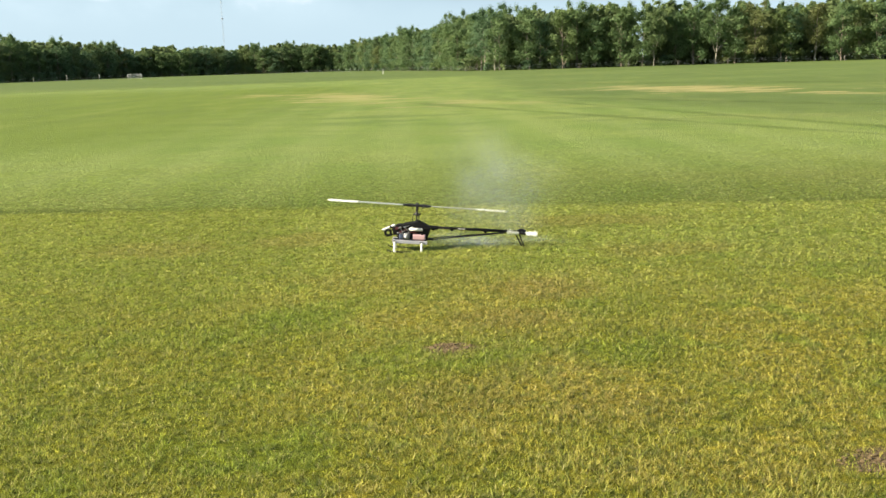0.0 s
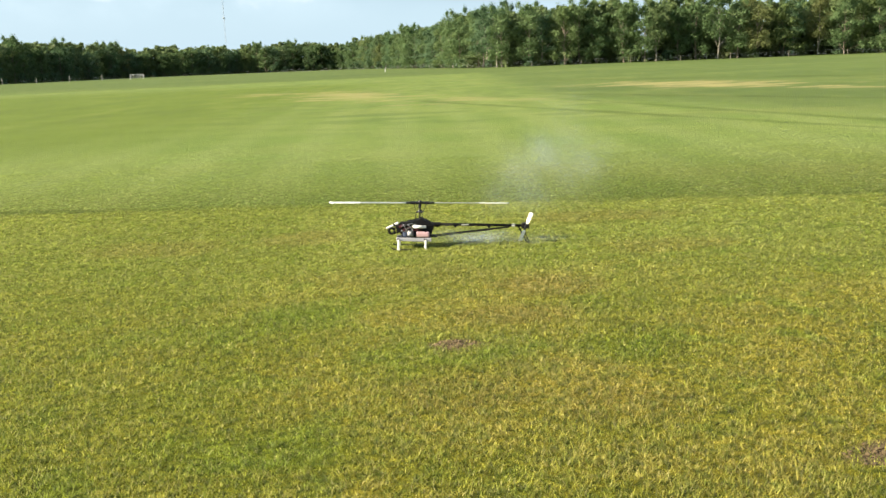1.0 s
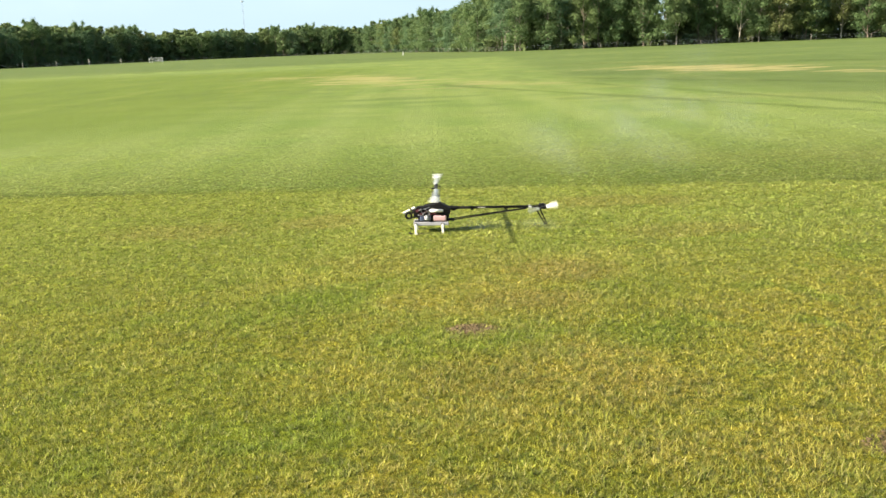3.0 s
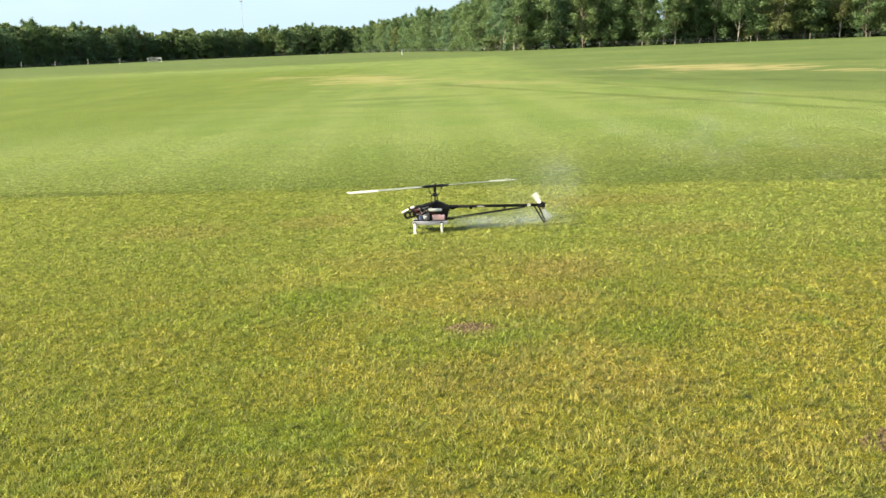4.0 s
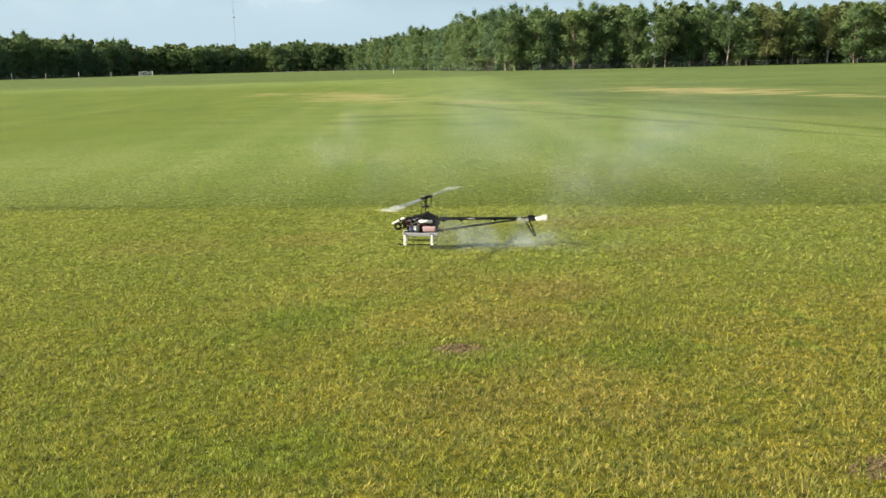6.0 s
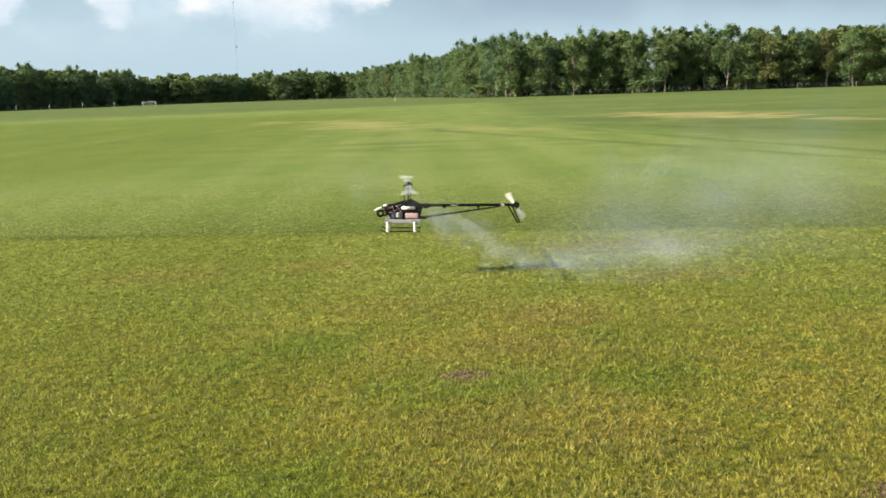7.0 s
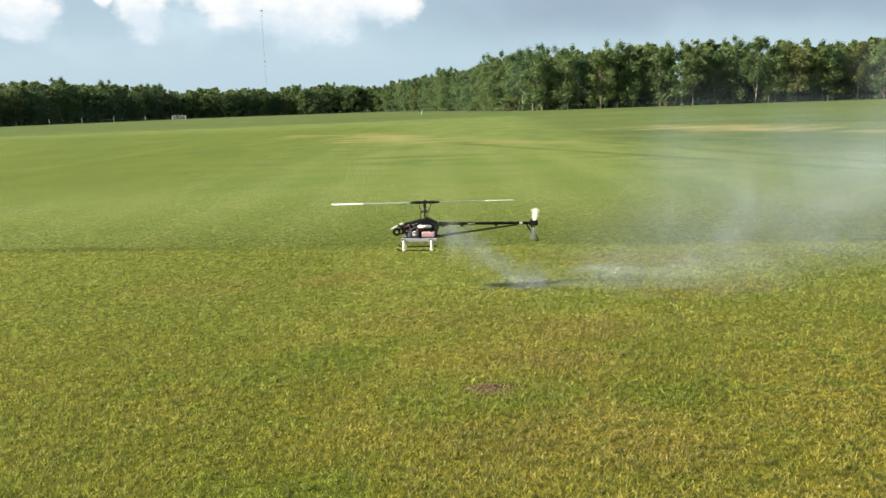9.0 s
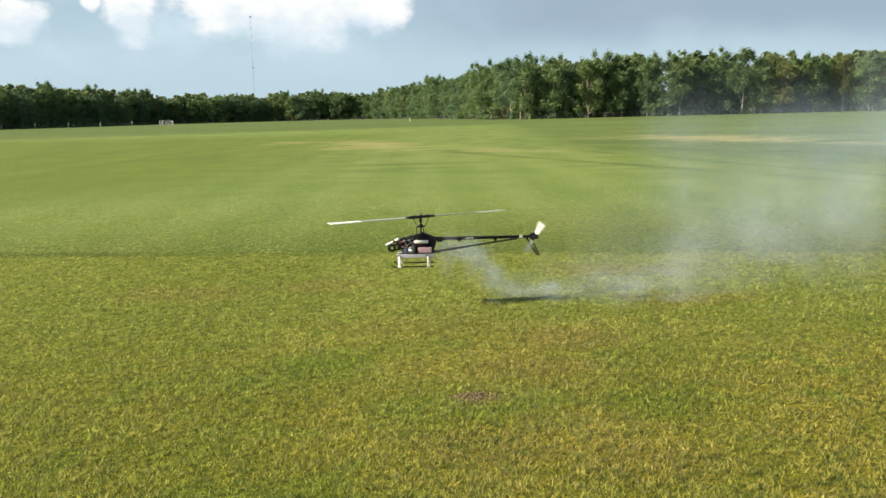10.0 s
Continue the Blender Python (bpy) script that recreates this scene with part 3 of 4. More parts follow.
def build_woods():
    kinds = []
    for k, (tall, wide, clear, mat, bark, label) in enumerate((
            (14.2, 8.4, 1.2, LEAF_SUNNY, BARK, "tall leafy green broadleaf tree at the field's edge"),
            (13.2, 7.6, 0.8, LEAF_DIM_HAZY, BARK, "dark green broadleaf tree with dense low crown"),
            (14.8, 6.6, 3.6, LEAF_SUNNY, BARK_PALE, "slender tree with pale trunk and high yellow-green crown"),
            (12.3, 8.8, 0.5, LEAF_DIM_HAZY, BARK, "broad dense dark green tree in the wood"),
            (13.8, 7.2, 3.0, LEAF_DIM_HAZY, BARK_PALE, "tall green tree with pale bare lower trunk"),
            (11.2, 7.8, 0.3, LEAF_SUNNY, BARK, "rounded green tree leafy down to the ground"))):
        kinds.append(make_tree(40 + k, tall, wide, clear, mat, bark, label))
    first = set(range(6))
    rnd = random.Random(11)
    behind = []
    filler = [crown_leaves(140 + k, 13.0, 9.0, -0.6, 640, 2.7)[0] for k in range(4)]
    inner = [crown_leaves(160 + k, 11.6, 7.6, -0.4, 150, 6.0)[0] for k in range(4)]
    for (x0, y0), (x1, y1) in zip(WOOD_EDGE, WOOD_EDGE[1:]):
        a, b = Vector((x0, y0)), Vector((x1, y1))
        side = Vector((-(b - a).y, (b - a).x)).normalized()
        n = max(2, round((b - a).length / 4.4))
        right, left = x0 >= 2, x0 < -144
        grow = 0.97 if right else 1.08 if left else 0.97
        for k in range(n):
            p = a.lerp(b, (k + rnd.uniform(0.15, 0.85)) / n) + side * rnd.uniform(-2.0, 2.0)
            i = rnd.choice((0, 2, 4, 0, 5, 0) if right else (1, 3, 0, 0, 5, 5))
            s = grow * rnd.uniform(0.82, 1.10)
            m = pose(p.x, p.y, 0, 0, 0, rnd.uniform(0, 360))
            if i in first:
                first.discard(i)
                kinds[i].matrix_basis = m
            else:
                t = copy_thing(kinds[i], m)
                t.scale = (s * rnd.uniform(0.95, 1.15),) * 2 + (s,)
        for back in (5.5, 11.0, 17.0):
            n = max(2, round((b - a).length / 5.5))
            for k in range(n):
                p = a.lerp(b, (k + rnd.random()) / n) + side * (back + rnd.uniform(-1.5, 1.5))
                s, turn = grow * rnd.uniform(0.85, 1.13), rnd.uniform(0, math.tau)
                c, q = math.cos(turn) * s, math.sin(turn) * s
                for l in (filler[rnd.randrange(4)], inner[rnd.randrange(4)]):
                    behind.append(np.stack([l[..., 0] * c - l[..., 1] * q + p.x, l[..., 0] * q + l[..., 1] * c + p.y, l[..., 2] * s], -1))
    wood = quads("woodland", np.concatenate(behind), 4, LEAF_DIM_HAZY)
    tagged(wood, "dense green broadleaf wood behind the field's edge", "woods", kind="stuff")
    # brush along the foot of the wood
    shrub = new("shrub")
    quads("shrub_leaves", crown_leaves(90, 2.6, 3.8, 0.0, 480, 1.2)[0], 4, LEAF_DIM_HAZY, shrub)
    bm = bmesh.new()
    for k in range(5):
        rod(bm, (0, 0, -0.1), (math.cos(k * 1.3) * 0.9, math.sin(k * 1.3) * 0.9, 1.6), 0.04, 0.015, 5)
    part("stems", bm, BARK, shrub)
    tagged(shrub, "low dense green shrub at the foot of the wood", "shrub", "shrubs along the wood")
    placed = False
    for (x0, y0), (x1, y1) in zip(WOOD_EDGE, WOOD_EDGE[1:]):
        a, b = Vector((x0, y0)), Vector((x1, y1))
        side = Vector((-(b - a).y, (b - a).x)).normalized()
        n = round((b - a).length / (8.5 if x0 >= 2 else 3.6))
        for k in range(n):
            p = a.lerp(b, (k + rnd.random()) / n) + side * rnd.uniform(-3.0, 3.0)
            m = pose(p.x, p.y, 0, 0, 0, rnd.uniform(0, 360))
            if not placed:
                shrub.matrix_basis, placed = m, True
            else:
                s = rnd.uniform(0.5, 1.25)
                copy_thing(shrub, m).scale = (s, s, s * rnd.uniform(0.7, 1.2))


def build_fence():
    rnd = random.Random(4)
    for pts, gap in ((((-173.4, 225), (-146.6, 272), (-102.1, 291)), 9.0), (((-96.1, 292), (-60, 318), (-22, 300), (-4, 230), (8, 190), (60, 188), (130, 180)), 11.0)):
        fence = new("fence")
        tagged(fence, "old wire fence on weathered wooden posts before the wood", "fence", "field fences")
        spots = []
        for (x0, y0), (x1, y1) in zip(pts, pts[1:]):
            n = max(1, round(math.hypot(x1 - x0, y1 - y0) / gap))
            spots += [(x0 + (x1 - x0) * k / n, y0 + (y1 - y0) * k / n) for k in range(n)]
        spots.append(pts[-1])
        bm = bmesh.new()
        tall = 1.75 if gap < 10 else 1.15
        rod(bm, (0, 0, -0.2), (0, 0, tall), 0.085 if gap < 10 else 0.06, 0.07 if gap < 10 else 0.05, 7)
        post = part("post", bm, WOOD_PALE if gap < 10 else WOOD_GREY, fence)
        post.matrix_basis = pose(*spots[0], 0)
        for x, y in spots[1:]:
            p = new("post", post.data)
            p.parent = fence
            p.matrix_basis = pose(x, y, rnd.uniform(-0.3, 0.15), rnd.uniform(-4, 4), rnd.uniform(-3, 3), rnd.uniform(0, 90))
        for h in (0.35, 0.7, 1.05):
            bm = bmesh.new()
            for (x0, y0), (x1, y1) in zip(spots, spots[1:]):
                rod(bm, (x0, y0, h), (x1, y1, h), 0.006, seg=4)
            part("wire", bm, STEEL, fence, "rusty steel fence wire")
    # farm gate
    gate = new("farm_gate")
    gate.matrix_basis = pose(-101.0, 291.3, 0, 0, 0, 12)
    for x in (-2.1, 2.1):
        bm = bmesh.new()
        rod(bm, (x, 0, -0.2), (x, 0, 1.6), 0.09, seg=8)
        part("gate_post", bm, WHITE_PAINT, gate)
    for z in (0.35, 0.65, 0.95, 1.25, 1.5):
        bm = bmesh.new()
        rod(bm, (-2.05, 0, z), (2.05, 0, z), 0.06 if z > 1.4 else 0.04, seg=8)
        part("rail", bm, WHITE_PAINT, gate)
    bm = bmesh.new()
    rod(bm, (-2.0, 0.05, 0.35), (2.0, 0.05, 1.45), 0.035, seg=6)
    part("brace", bm, WHITE_PAINT, gate)
    tagged(gate, "white tubular metal farm gate in the field fence", "gate")
    # marker post in the field
    marker = new("marker_post")
    marker.matrix_basis = pose(-13.5, 200.0, 0)
    bm = bmesh.new()
    slab(bm, (0, 0, 0.35), (0.16, 0.16, 0.95), 0.02)
    part("post", bm, WHITE_PAINT, marker)
    bm = bmesh.new()
    slab(bm, (0, 0, 0.85), (0.20, 0.20, 0.06), 0.02)
    part("cap", bm, WHITE_PAINT, marker)
    tagged(marker, "short white painted marker post in the meadow", "post")


def build_mast():
    mast = new("radio_mast")
    mast.matrix_basis = pose(-219, 900, 0)
    tall, r = 104.0, 0.55
    legs = [(r * math.cos(a), r * math.sin(a)) for a in (0.4, 0.4 + math.tau / 3, 0.4 + 2 * math.tau / 3)]
    for x, y in legs:
        bm = bmesh.new()
        rod(bm, (x, y, 0), (x, y, tall), 0.055, seg=6)
        part("mast_leg", bm, MAST_PAINT, mast)
    bm = bmesh.new()
    for k in range(52):
        z = k * 2.0
        for (x0, y0), (x1, y1) in zip(legs, legs[1:] + legs[:1]):
            rod(bm, (x0, y0, z), (x1, y1, z + 2.0), 0.03, seg=4)
    part("lattice", bm, MAST_PAINT, mast)
    for z in (53.0, 103.0):
        bm = bmesh.new()
        slab(bm, (0, 0, z), (2.2, 2.2, 1.2), 0.2)
        part("antenna_cluster", bm, MAST_PAINT, mast)
    tagged(mast, "thin pale grey lattice radio mast beyond the trees", "mast")


# ================= helicopter =================
ROTOR_AT, TAIL_AT = (0.0, 0.0, 0.412), (0.945, -0.045, 0.222)


def build_helicopter():
    heli = new("model_helicopter")
    tagged(heli, "black nitro radio-controlled model helicopter without canopy", "model helicopter")
    for y in (-0.105, 0.105):
        bm = bmesh.new()
        bent(bm, [Vector(p) for p in ((-0.243, y, 0.020), (-0.230, y, 0.010), (-0.212, y, 0.006), (0.090, y, 0.006), (0.102, y, 0.008))], 0.0055, 8)
        part("skid", bm, BLACK_METAL, heli, "thin black skid tube")
        for x in (-0.182, 0.058):
            bm = bmesh.new()
            s = 1 if y > 0 else -1
            for a, b, w in (((x, y, 0.004), (x - 0.001, y * 0.95, 0.040), 0.021), ((x - 0.001, y * 0.95, 0.040), (x - 0.003, y * 0.72, 0.086), 0.017)):
                mid = (Vector(a) + Vector(b)) / 2
                d = Vector(b) - Vector(a)
                slab(bm, mid, (w, 0.016, d.length + 0.008), 0.004, (math.degrees(math.atan2(-d.y, d.z)), 0, 0))
            rod(bm, (x - 0.014, y, 0.006), (x + 0.014, y, 0.006), 0.0085, seg=10)
            part("strut", bm, WHITE_PLASTIC, heli, "white plastic landing strut")
    for x in (-0.188, 0.052):
        bm = bmesh.new()
        slab(bm, (x, 0, 0.092), (0.024, 0.16, 0.014), 0.004)
        part("cross_member", bm, BLACK_PLASTIC, heli, "black plastic cross member")
    for y in (-0.062, 0.062):
        bm = bmesh.new()
        slab(bm, (-0.048, y, 0.090), (0.312, 0.014, 0.032), 0.004)
        part("side_rail", bm, GREY_PLATE, heli, "pale grey side rail above the skids")
    bm = bmesh.new()
    slab(bm, (-0.05, 0, 0.098), (0.29, 0.09, 0.008), 0.002)
    part("bottom_plate", bm, CARBON, heli)
    outline = ((-0.155, 0.112), (-0.175, 0.150), (-0.150, 0.205), (-0.110, 0.245), (-0.035, 0.262), (0.012, 0.275), (0.045, 0.262), (0.120, 0.222), (0.128, 0.200), (0.098, 0.112))
    for y in (-0.040, 0.036):
        bm = bmesh.new()
        plate(bm, outline, y, y + 0.004)
        part("side_frame", bm, CARBON, heli, "black carbon side frame")
    bm = bmesh.new()
    plate(bm, ((-0.120, 0.240), (-0.030, 0.258), (0.012, 0.282), (0.050, 0.264), (0.130, 0.226), (0.130, 0.205), (-0.09, 0.205)), -0.047, 0.047, 0.006)
    part("top_cover", bm, BLACK_PLASTIC, heli, "black sloping cover round the mast")
    bm = bmesh.new()
    slab(bm, (-0.035, 0, 0.165), (0.20, 0.066, 0.10), 0.008)
    part("inner_block", bm, BLACK_PLASTIC, heli)
    # engine, tank and exhaust side
    bm = bmesh.new()
    rod(bm, (-0.075, -0.055, 0.118), (-0.075, -0.055, 0.165), 0.020, seg=12)
    for k in range(6):
        rod(bm, (-0.075, -0.055, 0.130 + k * 0.007), (-0.075, -0.055, 0.133 + k * 0.007), 0.027, seg=14)
    part("engine", bm, ALU, heli, "finned bare aluminium glow engine", True)
    bm = bmesh.new()
    slab(bm, (-0.128, -0.048, 0.134), (0.036, 0.03, 0.040), 0.006)
    rod(bm, (-0.128, -0.062, 0.140), (-0.128, -0.070, 0.140), 0.012, seg=12)
    part("starter_housing", bm, BLUE_CASE, heli, "dark blue engine housing")
    bm = bmesh.new()
    rod(bm, (-0.098, -0.062, 0.122), (-0.098, -0.062, 0.150), 0.009, seg=10)
    rod(bm, (-0.108, -0.064, 0.156), (-0.080, -0.064, 0.160), 0.006, seg=8)
    bmesh.ops.create_uvsphere(bm, u_segments=10, v_segments=6, radius=0.008, matrix=Matrix.Translation((-0.092, -0.068, 0.136)))
    part("carburettor", bm, GREY_PLATE, heli, "pale metal carburettor beside the engine", True)
    for x0, x1, z0, z1 in ((-0.158, -0.098, 0.170, 0.158), (-0.140, -0.118, 0.222, 0.176), (-0.098, -0.062, 0.222, 0.178)):
        bm = bmesh.new()
        rod(bm, (x0, -0.066, z0), (x1, -0.066, z1), 0.0028, seg=6)
        for x, z in ((x0, z0), (x1, z1)):
            bmesh.ops.create_uvsphere(bm, u_segments=8, v_segments=6, radius=0.006, matrix=Matrix.Translation((x, -0.066, z)))
        part("servo_link", bm, ALU, heli, "thin bare metal servo link")
    bm = bmesh.new()
    bent(bm, [Vector(p) for p in ((0.020, -0.056, 0.166), (-0.005, -0.066, 0.182), (-0.045, -0.066, 0.176), (-0.080, -0.064, 0.160))], 0.0032, 6)
    part("fuel_line", bm, DARK_RED, heli, "thin dark red fuel line")
    bm = bmesh.new()
    slab(bm, (0.030, -0.052, 0.137), (0.118, 0.036, 0.052), 0.012)
    tank = part("fuel_tank", bm, PINK_FUEL, heli, "translucent tank full of pink fuel")
    bm = bmesh.new()
    rod(bm, (0.055, -0.055, 0.160), (0.055, -0.055, 0.171), 0.012, seg=10)
    part("filler_cap", bm, BLACK_PLASTIC, tank, "black filler cap")
    bm = bmesh.new()
    rod(bm, (-0.048, -0.058, 0.206), (0.048, -0.058, 0.206), 0.014, seg=14)
    for x, r in ((-0.048, 0.014), (0.048, 0.014)):
        bmesh.ops.create_uvsphere(bm, u_segments=12, v_segments=8, radius=r, matrix=Matrix.Translation((x, -0.058, 0.206)) @ Matrix.Diagonal((1.0, 1, 1, 1)))
    part("canister", bm, WHITE_PLASTIC, heli, "white rounded canister on the side frame", True)
    bm = bmesh.new()
    bent(bm, [Vector(p) for p in ((-0.05, -0.045, 0.125), (0.02, -0.015, 0.118), (0.10, 0.03, 0.112), (0.16, 0.03, 0.108))], 0.013, 10)
    part("exhaust_pipe", bm, BLACK_METAL, heli, "sooty exhaust pipe", True)
    # nose
    bm = bmesh.new()
    rod(bm, (-0.298, -0.01, 0.176), (-0.232, -0.01, 0.208), 0.0105, seg=12)
    rod(bm, (-0.222, -0.01, 0.213), (-0.190, -0.01, 0.228), 0.0125, seg=12)
    nose = part("nose_tube", bm, WHITE_PLASTIC, heli, "white slanted tube on the nose")
    bm = bmesh.new()
    rod(bm, (-0.234, -0.01, 0.207), (-0.220, -0.01, 0.214), 0.0135, seg=12)
    slab(bm, (-0.205, -0.016, 0.200), (0.020, 0.014, 0.030), 0.003, (0, -25, 0))
    part("tube_clamp", bm, BLACK_PLASTIC, nose, "black clamp round the tube")
    bm = bmesh.new()
    ring(bm, (-0.248, -0.012, 0.155), 0.025, 0.0105)
    rod(bm, (-0.248, -0.012, 0.128), (-0.17, -0.012, 0.150), 0.007, seg=6)
    rod(bm, (-0.230, -0.012, 0.178), (-0.17, -0.012, 0.190), 0.007, seg=6)
    part("nose_hoop", bm, BLACK_PLASTIC, heli, "black ring-shaped nose bracket")
    bm = bmesh.new()
    plate(bm, ((-0.20, 0.150), (-0.21, 0.195), (-0.17, 0.235), (-0.12, 0.240), (-0.13, 0.150)), -0.03, 0.03, 0.004)
    part("radio_tray", bm, BLACK_PLASTIC, heli, "black front tray with radio gear")
    for x, z, mat, lab in ((-0.165, 0.205, DARK_RED, "dark red servo"), (-0.130, 0.178, DARK_RED, "dark red servo"), (-0.120, 0.222, BLACK_PLASTIC, "black servo"), (-0.092, 0.196, DARK_RED, "dark red servo")):
        bm = bmesh.new()
        slab(bm, (x, -0.046, z), (0.034, 0.024, 0.020), 0.003, (0, -25, 0))
        rod(bm, (x, -0.058, z), (x, -0.064, z), 0.006, seg=8)
        part("servo", bm, mat, heli, lab)
    for p0, p1 in (((-0.16, -0.066, 0.21), (-0.06, -0.05, 0.235)), ((-0.12, -0.066, 0.18), (-0.03, -0.05, 0.23))):
        bm = bmesh.new()
        rod(bm, p0, p1, 0.0035, seg=6)
        part("push_rod", bm, ALU, heli, "thin bare metal push rod")
    # mast and swashplate
    bm = bmesh.new()
    rod(bm, (0, 0, 0.25), (0, 0, 0.415), 0.006, seg=10)
    part("mast", bm, BLACK_METAL, heli, "steel main shaft")
    bm = bmesh.new()
    rod(bm, (0, 0, 0.325), (0, 0, 0.337), 0.030, seg=16)
    rod(bm, (0, 0, 0.337), (0, 0, 0.352), 0.020, 0.014, seg=14)
    for k in range(4):
        a = k * math.pi / 2 + 0.5
        bmesh.ops.create_uvsphere(bm, u_segments=8, v_segments=6, radius=0.008, matrix=Matrix.Translation((0.032 * math.cos(a), 0.032 * math.sin(a), 0.331)))
    part("swashplate", bm, BLACK_METAL, heli, "black swashplate with ball links")
    for x, y in ((-0.040, -0.02), (0.025, -0.03), (0.0, 0.035)):
        bm = bmesh.new()
        rod(bm, (x, y, 0.25), (x * 0.8, y, 0.330), 0.003, seg=6)
        part("control_link", bm, BLACK_METAL, heli)
    # rotor
    rotor = new("rotor_head")
    rotor.parent = heli
    rotor.matrix_basis = pose(*ROTOR_AT)
    bm = bmesh.new()
    slab(bm, (0, 0, 0), (0.085, 0.026, 0.022), 0.005)
    rod(bm, (0, 0, -0.05), (0, 0, 0.014), 0.013, seg=12)
    rod(bm, (0, 0, 0.010), (0, 0, 0.022), 0.016, 0.010, seg=12)
    part("hub", bm, BLACK_METAL, rotor, "black rotor hub")
    for s in (-1, 1):
        bm = bmesh.new()
        rod(bm, (s * 0.040, 0, 0), (s * 0.088, 0, 0), 0.014, seg=12)
        slab(bm, (s * 0.105, 0, 0), (0.040, 0.030, 0.018), 0.004)
        rod(bm, (s * 0.055, -s * 0.012, -0.004), (s * 0.055, -s * 0.040, -0.004), 0.005, seg=6)
        part("blade_grip", bm, BLACK_METAL, rotor, "black blade grip")
        bm = bmesh.new()
        rod(bm, (s * 0.055, -s * 0.036, -0.004), (s * 0.03, -s * 0.03, -0.072), 0.003, seg=6)
        part("pitch_link", bm, BLACK_METAL, rotor)
        # blade: airfoil section from root to tip
        bm = bmesh.new()
        rows = []
        for r, chord in ((0.110, 0.028), (0.150, 0.037), (0.200, 0.040), (0.530, 0.040), (0.545, 0.047), (0.770, 0.048), (0.800, 0.034)):
            prof = [(-0.30, 0.0), (-0.15, 0.0042), (0.1, 0.0045), (0.45, 0.0018), (0.70, 0.0), (0.45, -0.0012), (0.1, -0.0032), (-0.15, -0.0034)]
            rows.append([bm.verts.new((s * r, s * c * chord, z + c * chord * -0.07)) for c, z in prof])
        for a, b in zip(rows, rows[1:]):
            for k in range(len(a)):
                j = (k + 1) % len(a)
                bm.faces.new((a[k], b[k], b[j], a[j]))
        bm.faces.new(rows[0])
        bm.faces.new(rows[-1][::-1])
        bmesh.ops.recalc_face_normals(bm, faces=bm.faces[:])
        blade = part("main_blade", bm, BLADE_GREY, rotor, "slim grey rotor blade with a broader white tip", True)
        blade.data.materials.append(BLADE_WHITE)
        for f in blade.data.polygons:
            f.material_index = int(abs(f.center.x) > 0.53)
    # boom
    bm = bmesh.new()
    rod(bm, (0.10, 0, 0.221), (0.945, 0, 0.224), 0.0115, seg=16)
    boom = part("tail_boom", bm, CARBON, heli, "black carbon tail boom", True)
    for x, w in ((0.155, 0.035), (0.32, 0.022), (0.62, 0.018)):
        bm = bmesh.new()
        rod(bm, (x - w, 0, 0.2215), (x + w, 0, 0.2215), 0.0185 if x < 0.2 else 0.014, seg=14)
        slab(bm, (x, 0, 0.205), (w, 0.014, 0.018), 0.003)
        part("boom_clamp", bm, BLACK_PLASTIC, boom, "black boom clamp")
    bm = bmesh.new()
    for k in range(6):
        slab(bm, (0.378 + k * 0.011, -0.0118, 0.224), (0.007, 0.002, 0.009))
    part("boom_lettering", bm, WHITE_PLASTIC, boom, "small pale lettering too small to read")
    bm = bmesh.new()
    rod(bm, (0.822, 0, 0.2235), (0.850, 0, 0.2235), 0.0150, seg=14)
    part("boom_band", bm, WHITE_PLASTIC, boom, "white band round the boom")
    bm = bmesh.new()
    rod(bm, (0.16, -0.014, 0.236), (0.90, -0.014, 0.236), 0.0025, seg=6)
    part("tail_push_rod", bm, BLACK_METAL, heli)
    for y in (-0.035, 0.035):
        bm = bmesh.new()
        rod(bm, (0.098, y, 0.112), (0.790, y * 0.35, 0.208), 0.0048, seg=8)
        part("boom_support", bm, CARBON, heli, "thin black boom support strut")
    bm = bmesh.new()
    slab(bm, (0.79, 0, 0.213), (0.03, 0.032, 0.020), 0.004)
    part("support_clamp", bm, BLACK_PLASTIC, heli)
    # tail
    bm = bmesh.new()
    slab(bm, (0.945, 0.0, 0.224), (0.075, 0.026, 0.046), 0.008)
    rod(bm, (0.945, -0.045, 0.222), (0.945, 0.03, 0.222), 0.009, seg=10)
    rod(bm, (0.915, -0.012, 0.245), (0.960, -0.012, 0.250), 0.008, seg=8)
    part("tail_gearbox", bm, BLACK_METAL, heli, "black tail gearbox")
    bm = bmesh.new()
    for a, b, w in (((0.888, 0.018, 0.208), (0.972, 0.018, 0.062), 0.0105), ((0.925, 0.018, 0.205), (0.988, 0.018, 0.066), 0.0095), ((0.972, 0.018, 0.060), (0.989, 0.018, 0.062), 0.006),
                    ((0.882, 0.018, 0.215), (0.93, 0.018, 0.215), 0.008), ((0.925, 0.018, 0.150), (0.952, 0.018, 0.150), 0.0045), ((0.948, 0.018, 0.108), (0.970, 0.018, 0.108), 0.004)):
        d = Vector(b) - Vector(a)
        slab(bm, (Vector(a) + Vector(b)) / 2, (w * 1.2, 0.004, d.length + w), 0.001, (0, math.degrees(math.atan2(d.x, d.z)), 0))
    part("tail_fin", bm, CARBON, heli, "black carbon tail fin with cut-outs")
    tail = new("tail_rotor")
    tail.parent = heli
    tail.matrix_basis = pose(*TAIL_AT)
    bm = bmesh.new()
    rod(bm, (0, -0.016, 0), (0, 0.014, 0), 0.010, seg=10)
    slab(bm, (0, -0.006, 0), (0.062, 0.012, 0.014), 0.003)
    part("tail_hub", bm, BLACK_METAL, tail, "black tail rotor hub")
